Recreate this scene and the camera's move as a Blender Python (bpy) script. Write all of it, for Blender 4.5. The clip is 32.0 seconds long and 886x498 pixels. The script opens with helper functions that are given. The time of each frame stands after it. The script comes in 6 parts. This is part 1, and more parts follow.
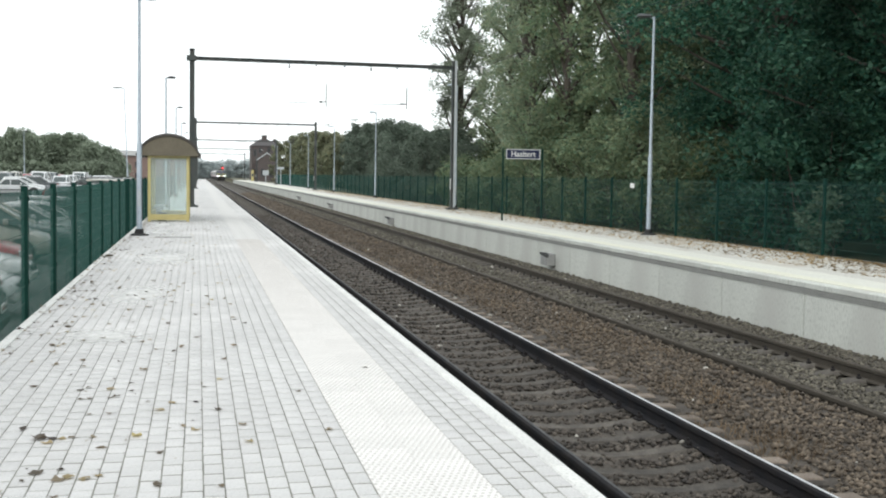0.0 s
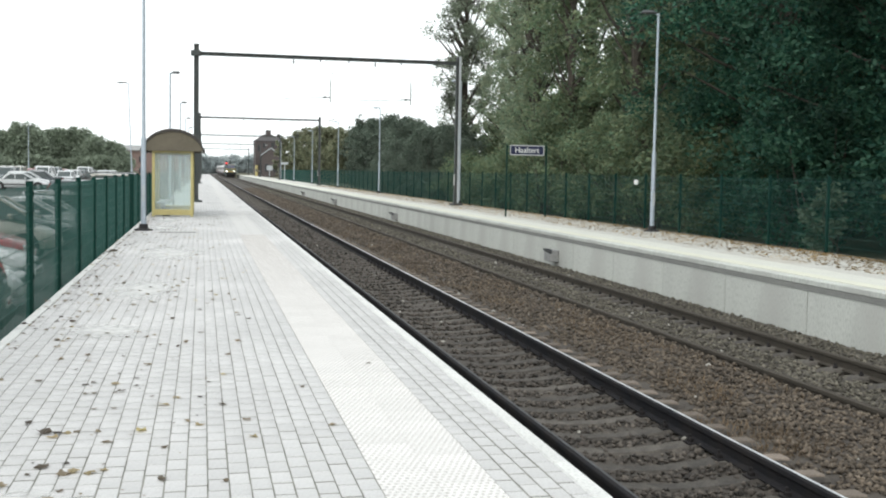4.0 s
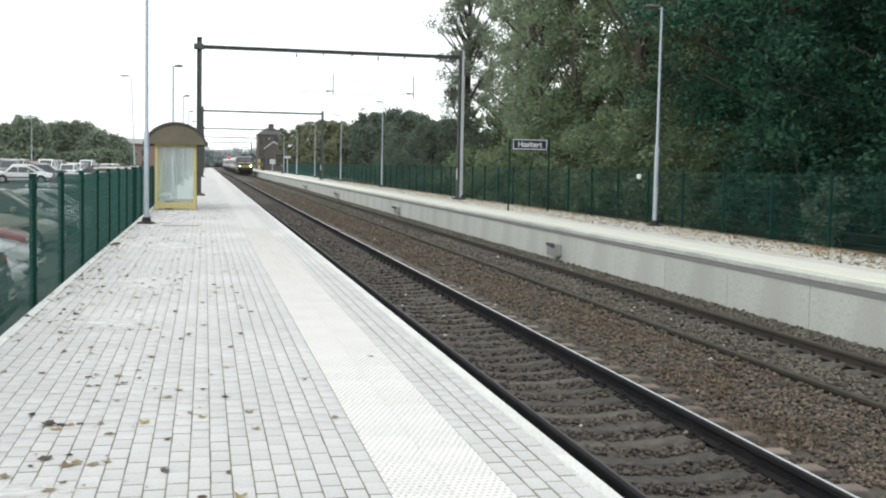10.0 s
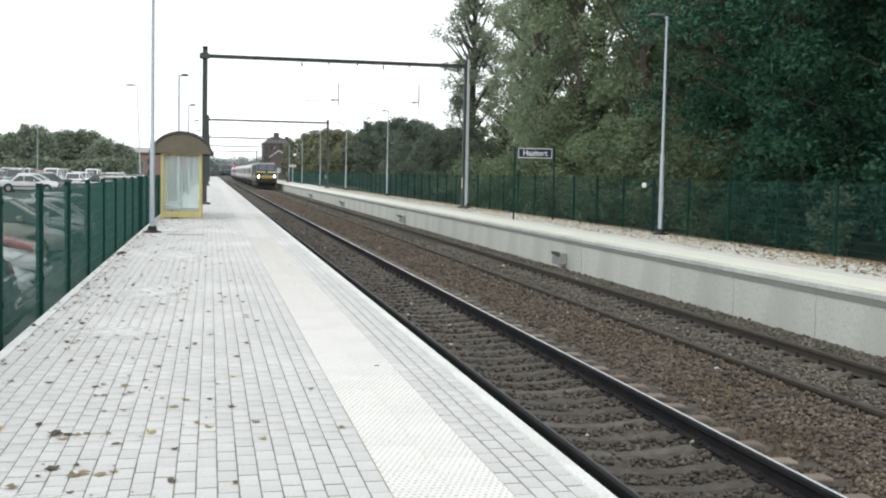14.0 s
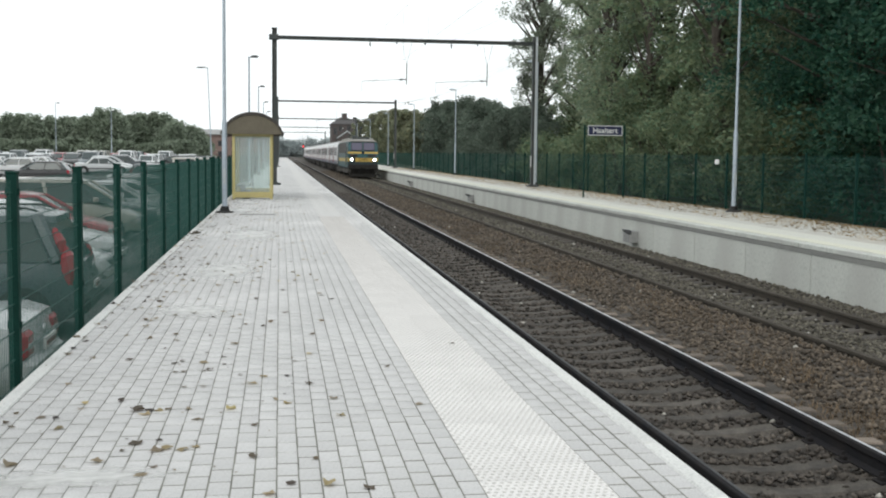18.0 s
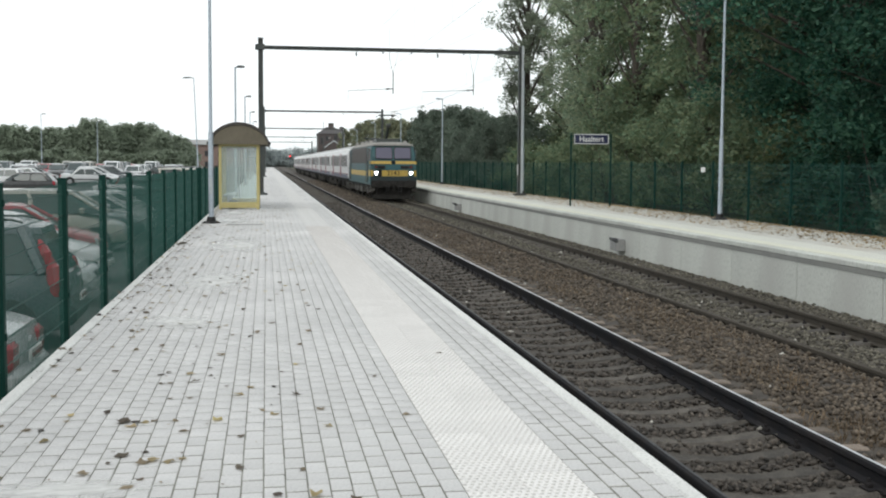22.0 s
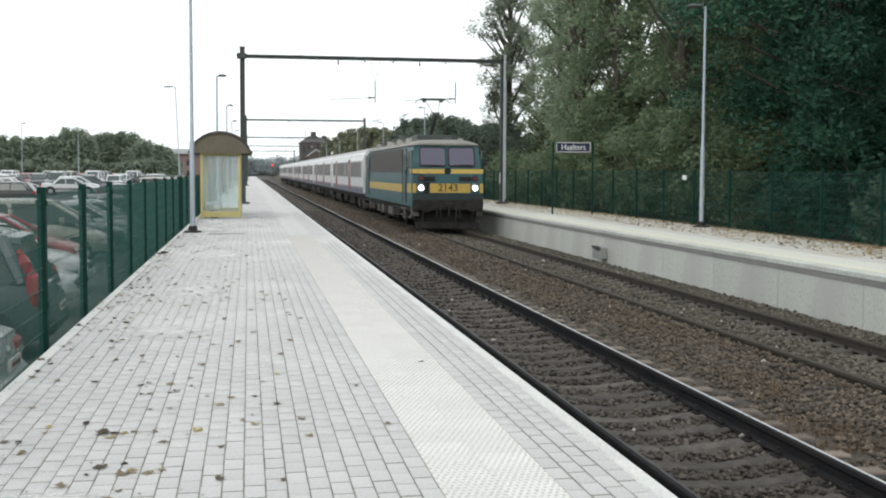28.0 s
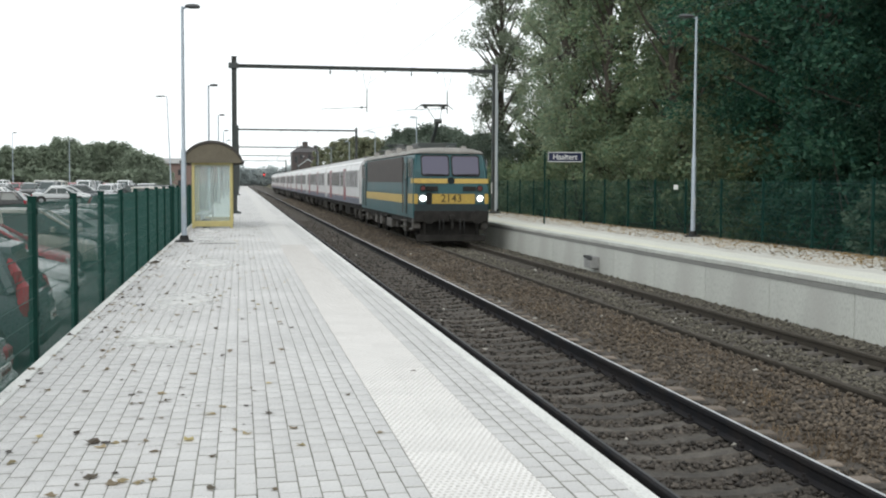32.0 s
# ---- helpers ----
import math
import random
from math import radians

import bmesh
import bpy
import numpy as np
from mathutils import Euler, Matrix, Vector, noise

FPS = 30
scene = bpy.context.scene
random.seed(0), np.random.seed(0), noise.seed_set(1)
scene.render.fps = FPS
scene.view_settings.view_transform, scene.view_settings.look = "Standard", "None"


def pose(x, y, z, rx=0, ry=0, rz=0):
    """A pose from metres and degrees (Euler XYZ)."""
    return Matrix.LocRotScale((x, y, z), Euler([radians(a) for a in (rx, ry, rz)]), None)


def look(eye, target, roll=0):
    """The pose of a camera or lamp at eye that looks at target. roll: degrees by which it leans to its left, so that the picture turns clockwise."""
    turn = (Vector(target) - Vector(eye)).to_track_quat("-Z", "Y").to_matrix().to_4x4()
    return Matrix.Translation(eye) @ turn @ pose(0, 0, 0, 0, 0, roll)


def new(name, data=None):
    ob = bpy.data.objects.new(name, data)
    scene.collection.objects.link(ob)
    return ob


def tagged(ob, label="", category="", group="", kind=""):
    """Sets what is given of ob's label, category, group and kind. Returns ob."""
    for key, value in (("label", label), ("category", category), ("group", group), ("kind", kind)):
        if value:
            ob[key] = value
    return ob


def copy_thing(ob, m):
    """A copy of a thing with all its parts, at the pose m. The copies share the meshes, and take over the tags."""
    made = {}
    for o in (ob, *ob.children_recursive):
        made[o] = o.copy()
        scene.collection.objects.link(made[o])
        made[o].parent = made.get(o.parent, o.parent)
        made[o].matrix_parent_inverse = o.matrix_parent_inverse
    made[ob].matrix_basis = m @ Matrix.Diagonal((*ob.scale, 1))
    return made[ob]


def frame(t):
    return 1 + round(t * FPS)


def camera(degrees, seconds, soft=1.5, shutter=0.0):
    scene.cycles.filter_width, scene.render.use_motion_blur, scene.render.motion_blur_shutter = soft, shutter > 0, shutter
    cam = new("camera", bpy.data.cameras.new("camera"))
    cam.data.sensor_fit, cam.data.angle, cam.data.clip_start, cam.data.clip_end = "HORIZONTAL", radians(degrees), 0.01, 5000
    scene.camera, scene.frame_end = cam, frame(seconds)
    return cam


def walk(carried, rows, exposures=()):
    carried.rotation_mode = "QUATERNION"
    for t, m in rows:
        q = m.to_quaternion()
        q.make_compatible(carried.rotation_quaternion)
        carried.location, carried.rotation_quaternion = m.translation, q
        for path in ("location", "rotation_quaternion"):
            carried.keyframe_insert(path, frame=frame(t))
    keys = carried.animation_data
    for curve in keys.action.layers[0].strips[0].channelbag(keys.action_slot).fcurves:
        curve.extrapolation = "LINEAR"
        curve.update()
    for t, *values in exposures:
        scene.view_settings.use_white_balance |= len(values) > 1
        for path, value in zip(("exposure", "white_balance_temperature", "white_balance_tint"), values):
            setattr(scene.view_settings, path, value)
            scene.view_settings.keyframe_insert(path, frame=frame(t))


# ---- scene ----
cam = camera(42.5, 32.0, soft=2.0)

PATH = [
    (0, 0.001, -0.009, 1.603, 86.407, -0.922, -12.098),
    (0.5, 0.007, -0.036, 1.614, 86.355, -0.878, -12.015),
    (1, -0.000, -0.013, 1.606, 86.210, -0.872, -12.055),
    (1.5, -0.003, -0.028, 1.607, 86.469, -0.934, -11.905),
    (2, -0.006, -0.029, 1.617, 86.679, -0.995, -11.708),
    (2.5, -0.006, -0.034, 1.607, 86.637, -1.119, -11.696),
    (3, 0.000, -0.030, 1.607, 86.342, -1.062, -11.902),
    (3.5, -0.004, -0.035, 1.609, 86.169, -1.065, -11.906),
    (5.5, -0.005, -0.044, 1.614, 86.280, -1.204, -11.895),
    (6, 0.001, -0.045, 1.607, 86.289, -1.200, -11.887),
    (6.5, -0.007, -0.044, 1.613, 86.502, -1.425, -11.727),
    (7, -0.003, -0.017, 1.604, 86.228, -1.323, -11.786),
    (7.5, 0.003, -0.040, 1.604, 86.038, -1.151, -11.890),
    (8, -0.004, -0.023, 1.609, 86.282, -1.175, -11.742),
    (8.5, -0.006, -0.042, 1.606, 86.403, -1.464, -11.560),
    (9, -0.003, -0.038, 1.609, 86.195, -1.206, -11.642),
    (9.5, -0.004, -0.032, 1.613, 85.997, -0.997, -11.737),
    (10, -0.006, -0.053, 1.608, 85.885, -1.211, -11.766),
    (10.5, -0.000, -0.019, 1.609, 86.210, -1.254, -11.823),
    (11, -0.009, -0.041, 1.609, 86.153, -1.210, -11.690),
    (11.5, -0.011, -0.044, 1.612, 86.147, -1.244, -11.819),
    (12, -0.009, -0.029, 1.608, 86.287, -1.016, -11.829),
    (12.5, -0.016, -0.062, 1.622, 86.607, -1.335, -11.553),
    (13, -0.017, -0.030, 1.609, 86.364, -1.219, -11.495),
    (13.5, -0.016, -0.057, 1.615, 86.269, -1.175, -11.523),
    (15.5, -0.027, -0.003, 1.610, 86.501, -0.879, -11.072),
    (16, -0.041, 0.009, 1.602, 86.197, -0.027, -9.510),
    (16.5, -0.052, -0.013, 1.592, 86.235, -0.372, -8.728),
    (17, -0.073, -0.011, 1.593, 85.797, -0.667, -7.815),
    (17.5, -0.075, 0.022, 1.590, 85.216, -0.913, -8.137),
    (18, -0.064, 0.018, 1.588, 85.227, -0.672, -8.141),
    (18.5, -0.062, 0.040, 1.593, 85.146, -0.708, -8.269),
    (19, -0.059, 0.028, 1.581, 84.929, -0.744, -8.014),
    (19.5, -0.057, 0.036, 1.587, 84.843, -0.667, -8.207),
    (20, -0.060, 0.025, 1.589, 85.103, -0.496, -8.277),
    (20.5, -0.061, 0.028, 1.585, 85.407, -0.574, -8.333),
    (21, -0.058, 0.025, 1.588, 85.609, -0.604, -8.339),
    (21.5, -0.056, 0.029, 1.594, 85.703, -0.461, -8.880),
    (22, -0.057, 0.018, 1.592, 85.687, -0.396, -8.793),
    (22.5, -0.055, 0.024, 1.589, 85.619, -0.375, -9.187),
    (23, -0.057, 0.026, 1.594, 85.669, -0.511, -9.044),
    (23.5, -0.055, 0.036, 1.585, 85.437, -0.317, -9.475),
    (24, -0.051, 0.029, 1.588, 85.660, -0.306, -9.532),
    (24.5, -0.044, 0.037, 1.587, 85.561, -0.325, -9.989),
    (25, -0.038, 0.035, 1.597, 85.807, -0.290, -10.027),
    (25.5, -0.039, 0.040, 1.584, 85.908, 0.110, -10.072),
    (27.5, -0.041, 0.037, 1.585, 86.132, -0.187, -9.858),
    (28, -0.043, 0.034, 1.590, 86.120, -0.244, -9.666),
    (28.5, -0.045, 0.046, 1.588, 86.095, -0.210, -9.920),
    (29, -0.045, 0.040, 1.596, 86.501, -0.315, -9.927),
    (29.5, -0.042, 0.046, 1.586, 86.579, -0.355, -9.877),
    (30, -0.048, 0.052, 1.585, 86.327, -0.379, -9.919),
    (30.5, -0.040, 0.044, 1.580, 86.335, -0.374, -9.993),
    (31, -0.042, 0.020, 1.591, 86.680, -0.565, -9.981),
    (31.5, -0.042, 0.038, 1.592, 86.616, -0.349, -10.008),
    (32, -0.045, 0.043, 1.583, 86.612, -0.272, -10.082),
]
walk(cam, [(t, pose(x, y, z, rx, ry, rz)) for t, x, y, z, rx, ry, rz in PATH],
     exposures=[(0, 0.27, 6430, 4.5), (13, 0.25, 6430, 4.5), (16, 0.2, 6430, 4.5), (17, 0.02, 6430, 4.5), (18.5, -0.05, 6430, 4.5), (20, -0.07, 6430, 4.5), (25, 0.0, 6430, 4.5), (32, 0.04, 6430, 4.5)])
# ---- light: an overcast afternoon, even white cloud ----
world = bpy.data.worlds.new("overcast_sky")
scene.world = world
world.use_nodes = True
_n, _l = world.node_tree.nodes, world.node_tree.links
_bg = _n["Background"]
_sky = _n.new("ShaderNodeTexSky")
_sky.sky_type = "NISHITA"
_sky.sun_disc = False
_sky.sun_elevation, _sky.sun_rotation = radians(38), radians(200)
_sky.air_density, _sky.dust_density, _sky.ozone_density = 1.0, 4.0, 1.0
_cl = _n.new("ShaderNodeTexNoise")
_cl.inputs["Scale"].default_value, _cl.inputs["Detail"].default_value = 1.6, 6.0
_ramp = _n.new("ShaderNodeValToRGB")
_ramp.color_ramp.elements[0].position, _ramp.color_ramp.elements[1].position = 0.3, 0.75
_ramp.color_ramp.elements[0].color = (11.6, 11.8, 12.2, 1)
_ramp.color_ramp.elements[1].color = (13.2, 13.3, 13.5, 1)
_mix = _n.new("ShaderNodeMix")
_mix.data_type = "RGBA"
_mix.inputs[0].default_value = 0.9
_l.new(_cl.outputs["Fac"], _ramp.inputs[0])
_l.new(_sky.outputs[0], _mix.inputs[6])
_l.new(_ramp.outputs[0], _mix.inputs[7])
_l.new(_mix.outputs[2], _bg.inputs["Color"])
_bg.inputs["Strength"].default_value = 0.1
_sun = bpy.data.lights.new("sun", "SUN")
_sun.energy, _sun.angle, _sun.color = 0.7, radians(25), (1.0, 0.97, 0.93)
_so = new("sun", _sun)
_so.matrix_world = look((-20, -30, 40), (0, 10, 0))


# ---- materials ----
def material(name, color, color2=None, rough=0.7, metal=0.0, scale=6.0, fine=60.0, bump=0.15, vary=0.0, stain=None, spec=0.5, island=0.0, stretch=None, stain_scale=0.7):
    """Two-scale procedural surface: broad patches, fine grain, optional stains and piece-to-piece variation."""
    m = bpy.data.materials.new(name)
    m.use_nodes = True
    n, l = m.node_tree.nodes, m.node_tree.links
    b = n["Principled BSDF"]
    b.inputs["Roughness"].default_value = rough
    b.inputs["Metallic"].default_value = metal
    b.inputs["Specular IOR Level"].default_value = spec
    co = n.new("ShaderNodeTexCoord")
    src = co.outputs["Object"]
    if stretch:
        mp = n.new("ShaderNodeMapping")
        mp.inputs["Scale"].default_value = stretch
        l.new(src, mp.inputs[0])
        src = mp.outputs[0]
    color2 = color2 or tuple(c * 0.72 for c in color)

    def noise_at(s, detail=4.0):
        t = n.new("ShaderNodeTexNoise")
        t.inputs["Scale"].default_value, t.inputs["Detail"].default_value = s, detail
        l.new(src, t.inputs["Vector"])
        return t.outputs["Fac"]

    def ramp(v, a, c):
        r = n.new("ShaderNodeMapRange")
        r.inputs[1].default_value, r.inputs[2].default_value = a, c
        l.new(v, r.inputs[0])
        return r.outputs[0]

    def mix(f, a, c):
        x = n.new("ShaderNodeMix")
        x.data_type = "RGBA"
        for s, v in ((x.inputs[0], f), (x.inputs[6], a), (x.inputs[7], c)):
            if hasattr(v, "links"):
                l.new(v, s)
            else:
                s.default_value = v if isinstance(v, float) else (*v, 1)
        return x.outputs[2]

    fine_v = noise_at(fine)
    out = mix(ramp(noise_at(scale), 0.35, 0.68), color, color2)
    out = mix(ramp(fine_v, 0.45, 0.85), out, tuple(c * 0.6 for c in color2))
    if stain:
        out = mix(ramp(noise_at(stain_scale, 6.0), 0.52, 0.72), out, stain)
    if vary or island:
        if island:
            g = n.new("ShaderNodeNewGeometry")
            rv = g.outputs["Random Per Island"]
        else:
            g = n.new("ShaderNodeObjectInfo")
            rv = g.outputs["Random"]
        h = n.new("ShaderNodeHueSaturation")
        k = vary or island
        v = n.new("ShaderNodeMapRange")
        v.inputs[3].default_value, v.inputs[4].default_value = 1 - k, 1 + k
        l.new(rv, v.inputs[0])
        l.new(v.outputs[0], h.inputs["Value"])
        l.new(out, h.inputs["Color"])
        out = h.outputs[0]
    l.new(out, b.inputs["Base Color"])
    rr = n.new("ShaderNodeMapRange")
    rr.inputs[3].default_value, rr.inputs[4].default_value = max(rough - 0.12, 0.03), min(rough + 0.12, 1)
    l.new(fine_v, rr.inputs[0])
    l.new(rr.outputs[0], b.inputs["Roughness"])
    if bump:
        bp = n.new("ShaderNodeBump")
        bp.inputs["Strength"].default_value, bp.inputs["Distance"].default_value = bump, 0.01
        l.new(fine_v, bp.inputs["Height"])
        l.new(bp.outputs[0], b.inputs["Normal"])
    return m


def glass(name, color=(0.9, 0.95, 0.95), rough=0.03, alpha=0.25):
    m = bpy.data.materials.new(name)
    m.use_nodes = True
    n, l = m.node_tree.nodes, m.node_tree.links
    b = n["Principled BSDF"]
    b.inputs["Base Color"].default_value = (*color, 1)
    b.inputs["Roughness"].default_value = rough
    t = n.new("ShaderNodeBsdfTransparent")
    t.inputs[0].default_value = (*color, 1)
    x = n.new("ShaderNodeMixShader")
    x.inputs[0].default_value = alpha
    l.new(t.outputs[0], x.inputs[1])
    l.new(b.outputs[0], x.inputs[2])
    l.new(x.outputs[0], n["Material Output"].inputs[0])
    return m


def glow(name, color, strength):
    m = bpy.data.materials.new(name)
    m.use_nodes = True
    b = m.node_tree.nodes["Principled BSDF"]
    b.inputs["Base Color"].default_value = (*color, 1)
    b.inputs["Emission Color"].default_value = (*color, 1)
    b.inputs["Emission Strength"].default_value = strength
    return m


def foliage(name, a, c, dry=None, patch=(0.62, 1.5)):
    """Leaf: colour varies leaf by leaf, with some light let through; patch is broad tone that also paints clumps facing
    the light.
    """
    m = bpy.data.materials.new(name)
    m.use_nodes = True
    n, l = m.node_tree.nodes, m.node_tree.links
    b = n["Principled BSDF"]
    b.inputs["Roughness"].default_value = 0.6
    b.inputs["Specular IOR Level"].default_value = 0.25
    g = n.new("ShaderNodeNewGeometry")
    r = n.new("ShaderNodeValToRGB")
    r.color_ramp.elements[0].color, r.color_ramp.elements[1].color = (*a, 1), (*c, 1)
    if dry:
        e = r.color_ramp.elements.new(0.93)
        e.color = (*dry, 1)
        r.color_ramp.elements[1].position = 0.85
    l.new(g.outputs["Random Per Island"], r.inputs[0])
    co = n.new("ShaderNodeTexCoord")
    t = n.new("ShaderNodeTexNoise")
    t.inputs["Scale"].default_value = 0.35
    l.new(co.outputs["Object"], t.inputs["Vector"])
    h = n.new("ShaderNodeHueSaturation")
    v = n.new("ShaderNodeMapRange")
    v.inputs[1].default_value, v.inputs[2].default_value, v.inputs[3].default_value, v.inputs[4].default_value = 0.32, 0.68, *patch
    l.new(t.outputs["Fac"], v.inputs[0])
    l.new(v.outputs[0], h.inputs["Value"])
    l.new(r.outputs[0], h.inputs["Color"])
    l.new(h.outputs[0], b.inputs["Base Color"])
    tr = n.new("ShaderNodeBsdfTranslucent")
    l.new(h.outputs[0], tr.inputs[0])
    x = n.new("ShaderNodeMixShader")
    x.inputs[0].default_value = 0.45
    l.new(b.outputs[0], x.inputs[1])
    l.new(tr.outputs[0], x.inputs[2])
    l.new(x.outputs[0], n["Material Output"].inputs[0])
    return m


M_PAVER = material("pale_concrete_paver", (0.582, 0.57, 0.566), (0.521, 0.511, 0.508), 0.85, scale=1.2, fine=90, bump=0.2, vary=0.05, stain=(0.64, 0.625, 0.618), stain_scale=0.3)
M_PAVER_J = material("pale_concrete_pavers", (0.582, 0.57, 0.566), (0.521, 0.511, 0.508), 0.85, scale=1.2, fine=90, bump=0.2, island=0.05, stain=(0.64, 0.625, 0.618), stain_scale=0.3)
M_JOINT = material("sandy_joint", (0.27, 0.265, 0.235), (0.14, 0.137, 0.117), 0.95, scale=3, fine=80)
M_TACT = material("white_tactile_tile", (0.765, 0.742, 0.723), (0.72, 0.698, 0.683), 0.8, scale=2, fine=70, vary=0.05)
# Darker than the studded tile: stands for the missing studs' tone and shade.
M_TACT_FAR = material("studless_tactile_tile", (0.605, 0.59, 0.575), (0.565, 0.55, 0.54), 0.8, scale=2, fine=20)
M_STUD = material("grey_tactile_stud", (0.57, 0.545, 0.525), (0.53, 0.505, 0.49), 0.8, scale=5, fine=90)
M_COPING = material("white_edge_coping", (0.68, 0.675, 0.655), (0.62, 0.615, 0.6), 0.8, scale=1.2, fine=60, bump=0.08, vary=0.04)
M_CONC = material("cast_concrete", (0.592, 0.603, 0.563), (0.512, 0.522, 0.488), 0.85, scale=0.8, fine=40, vary=0.05, stain=(0.46, 0.455, 0.43), stretch=(1, 1, 0.35))
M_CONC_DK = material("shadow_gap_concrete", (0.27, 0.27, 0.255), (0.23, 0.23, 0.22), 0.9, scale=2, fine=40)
M_YELLOW_TILE = material("pale_yellow_strip", (0.72, 0.71, 0.59), (0.67, 0.66, 0.56), 0.8, scale=1.5, fine=40)
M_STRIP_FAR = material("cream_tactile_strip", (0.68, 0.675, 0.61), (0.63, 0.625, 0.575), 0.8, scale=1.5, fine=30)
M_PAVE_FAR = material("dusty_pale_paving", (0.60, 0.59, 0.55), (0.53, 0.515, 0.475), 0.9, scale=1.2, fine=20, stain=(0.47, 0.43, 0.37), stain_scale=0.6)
M_BALLAST = material("ballast_bed", (0.08, 0.067, 0.055), (0.05, 0.042, 0.035), 0.95, scale=2.5, fine=28, bump=0.9)
M_STONE_BR = material("brown_ballast_stone", (0.128, 0.102, 0.077), (0.078, 0.062, 0.047), 0.9, scale=3, fine=50, island=0.6)
M_STONE_DK = material("sooty_ballast_stone", (0.094, 0.08, 0.067), (0.05, 0.042, 0.036), 0.9, scale=3, fine=50, island=0.75)
M_PALE = material("pale_stone", (0.5, 0.48, 0.44), (0.4, 0.38, 0.34), 0.9, scale=3, fine=50, island=0.3)
M_STONE_GR = material("grey_ballast_stone", (0.135, 0.122, 0.097), (0.088, 0.079, 0.062), 0.9, scale=3, fine=50, island=0.6)
M_SLEEPER = material("dusty_concrete_sleeper", (0.112, 0.099, 0.084), (0.056, 0.049, 0.043), 0.92, scale=7, fine=55, bump=0.7, vary=0.28, stain=(0.045, 0.039, 0.034), stain_scale=3.5)
M_RAIL_SIDE = material("dark_rail_side", (0.016, 0.017, 0.021), (0.028, 0.025, 0.025), 0.97, scale=3, fine=50, spec=0.15)
# Polished steel; the bright base colour also holds the sky's reflection.
M_RAIL_TOP = material("polished_rail_head", (0.82, 0.83, 0.86), (0.75, 0.76, 0.79), 0.38, metal=0.4, scale=3, fine=50, bump=0.02)
M_RAIL_DULL = material("dull_rail_head", (0.07, 0.07, 0.075), (0.045, 0.045, 0.048), 0.6, metal=0.3, scale=3, fine=50)
M_RAIL_RUST = material("rusty_rail", (0.067, 0.056, 0.043), (0.05, 0.042, 0.032), 0.85, metal=0.2, scale=3, fine=50)
M_GROUND = material("rough_grass_ground", (0.07, 0.075, 0.035), (0.10, 0.085, 0.05), 0.95, scale=0.5, fine=6, bump=0.6)
M_ASPHALT = material("car_park_asphalt", (0.13, 0.13, 0.13), (0.095, 0.095, 0.096), 0.9, scale=0.6, fine=40, bump=0.4)
M_FENCE = material("dark_green_coated_steel", (0.008, 0.072, 0.058), (0.007, 0.06, 0.048), 0.55, scale=8, fine=90, bump=0.03)
M_FENCE_POST = material("dark_green_post_paint", (0.005, 0.038, 0.029), (0.004, 0.03, 0.023), 0.8, scale=8, fine=90, bump=0.03, spec=0.2)
M_GALV = material("galvanised_steel", (0.46, 0.515, 0.58), (0.40, 0.455, 0.515), 0.45, metal=0.35, scale=4, fine=60, bump=0.03)
M_GREY_PAINT = material("pale_grey_paint", (0.5, 0.53, 0.55), (0.42, 0.45, 0.47), 0.5, scale=4, fine=60, bump=0.03)
M_MAST = material("dark_painted_steel", (0.05, 0.065, 0.065), (0.08, 0.08, 0.075), 0.6, scale=2, fine=50, bump=0.1)
M_MAST_GREY = material("grey_painted_steel", (0.095, 0.10, 0.105), (0.07, 0.075, 0.08), 0.6, scale=2, fine=50, bump=0.1)
M_BLACK = material("black_rubber", (0.018, 0.018, 0.018), (0.012, 0.012, 0.012), 0.75, scale=5, fine=70)
M_WIRE = material("copper_wire_dark", (0.05, 0.05, 0.05), (0.04, 0.04, 0.04), 0.6, metal=0.5)
M_WHITE = material("white_paint", (0.78, 0.78, 0.77), (0.68, 0.68, 0.67), 0.5, scale=5, fine=50, bump=0.03)
M_DRYLEAF = foliage("dry_fallen_leaf", (0.048, 0.037, 0.035), (0.16, 0.125, 0.105), (0.34, 0.28, 0.19))
M_PALELEAF = foliage("yellow_fallen_leaf", (0.30, 0.25, 0.13), (0.52, 0.44, 0.2), (0.5, 0.4, 0.25))
M_DRYLEAF_FAR = foliage("dry_leaf_litter", (0.12, 0.08, 0.042), (0.34, 0.225, 0.11), (0.46, 0.33, 0.16))


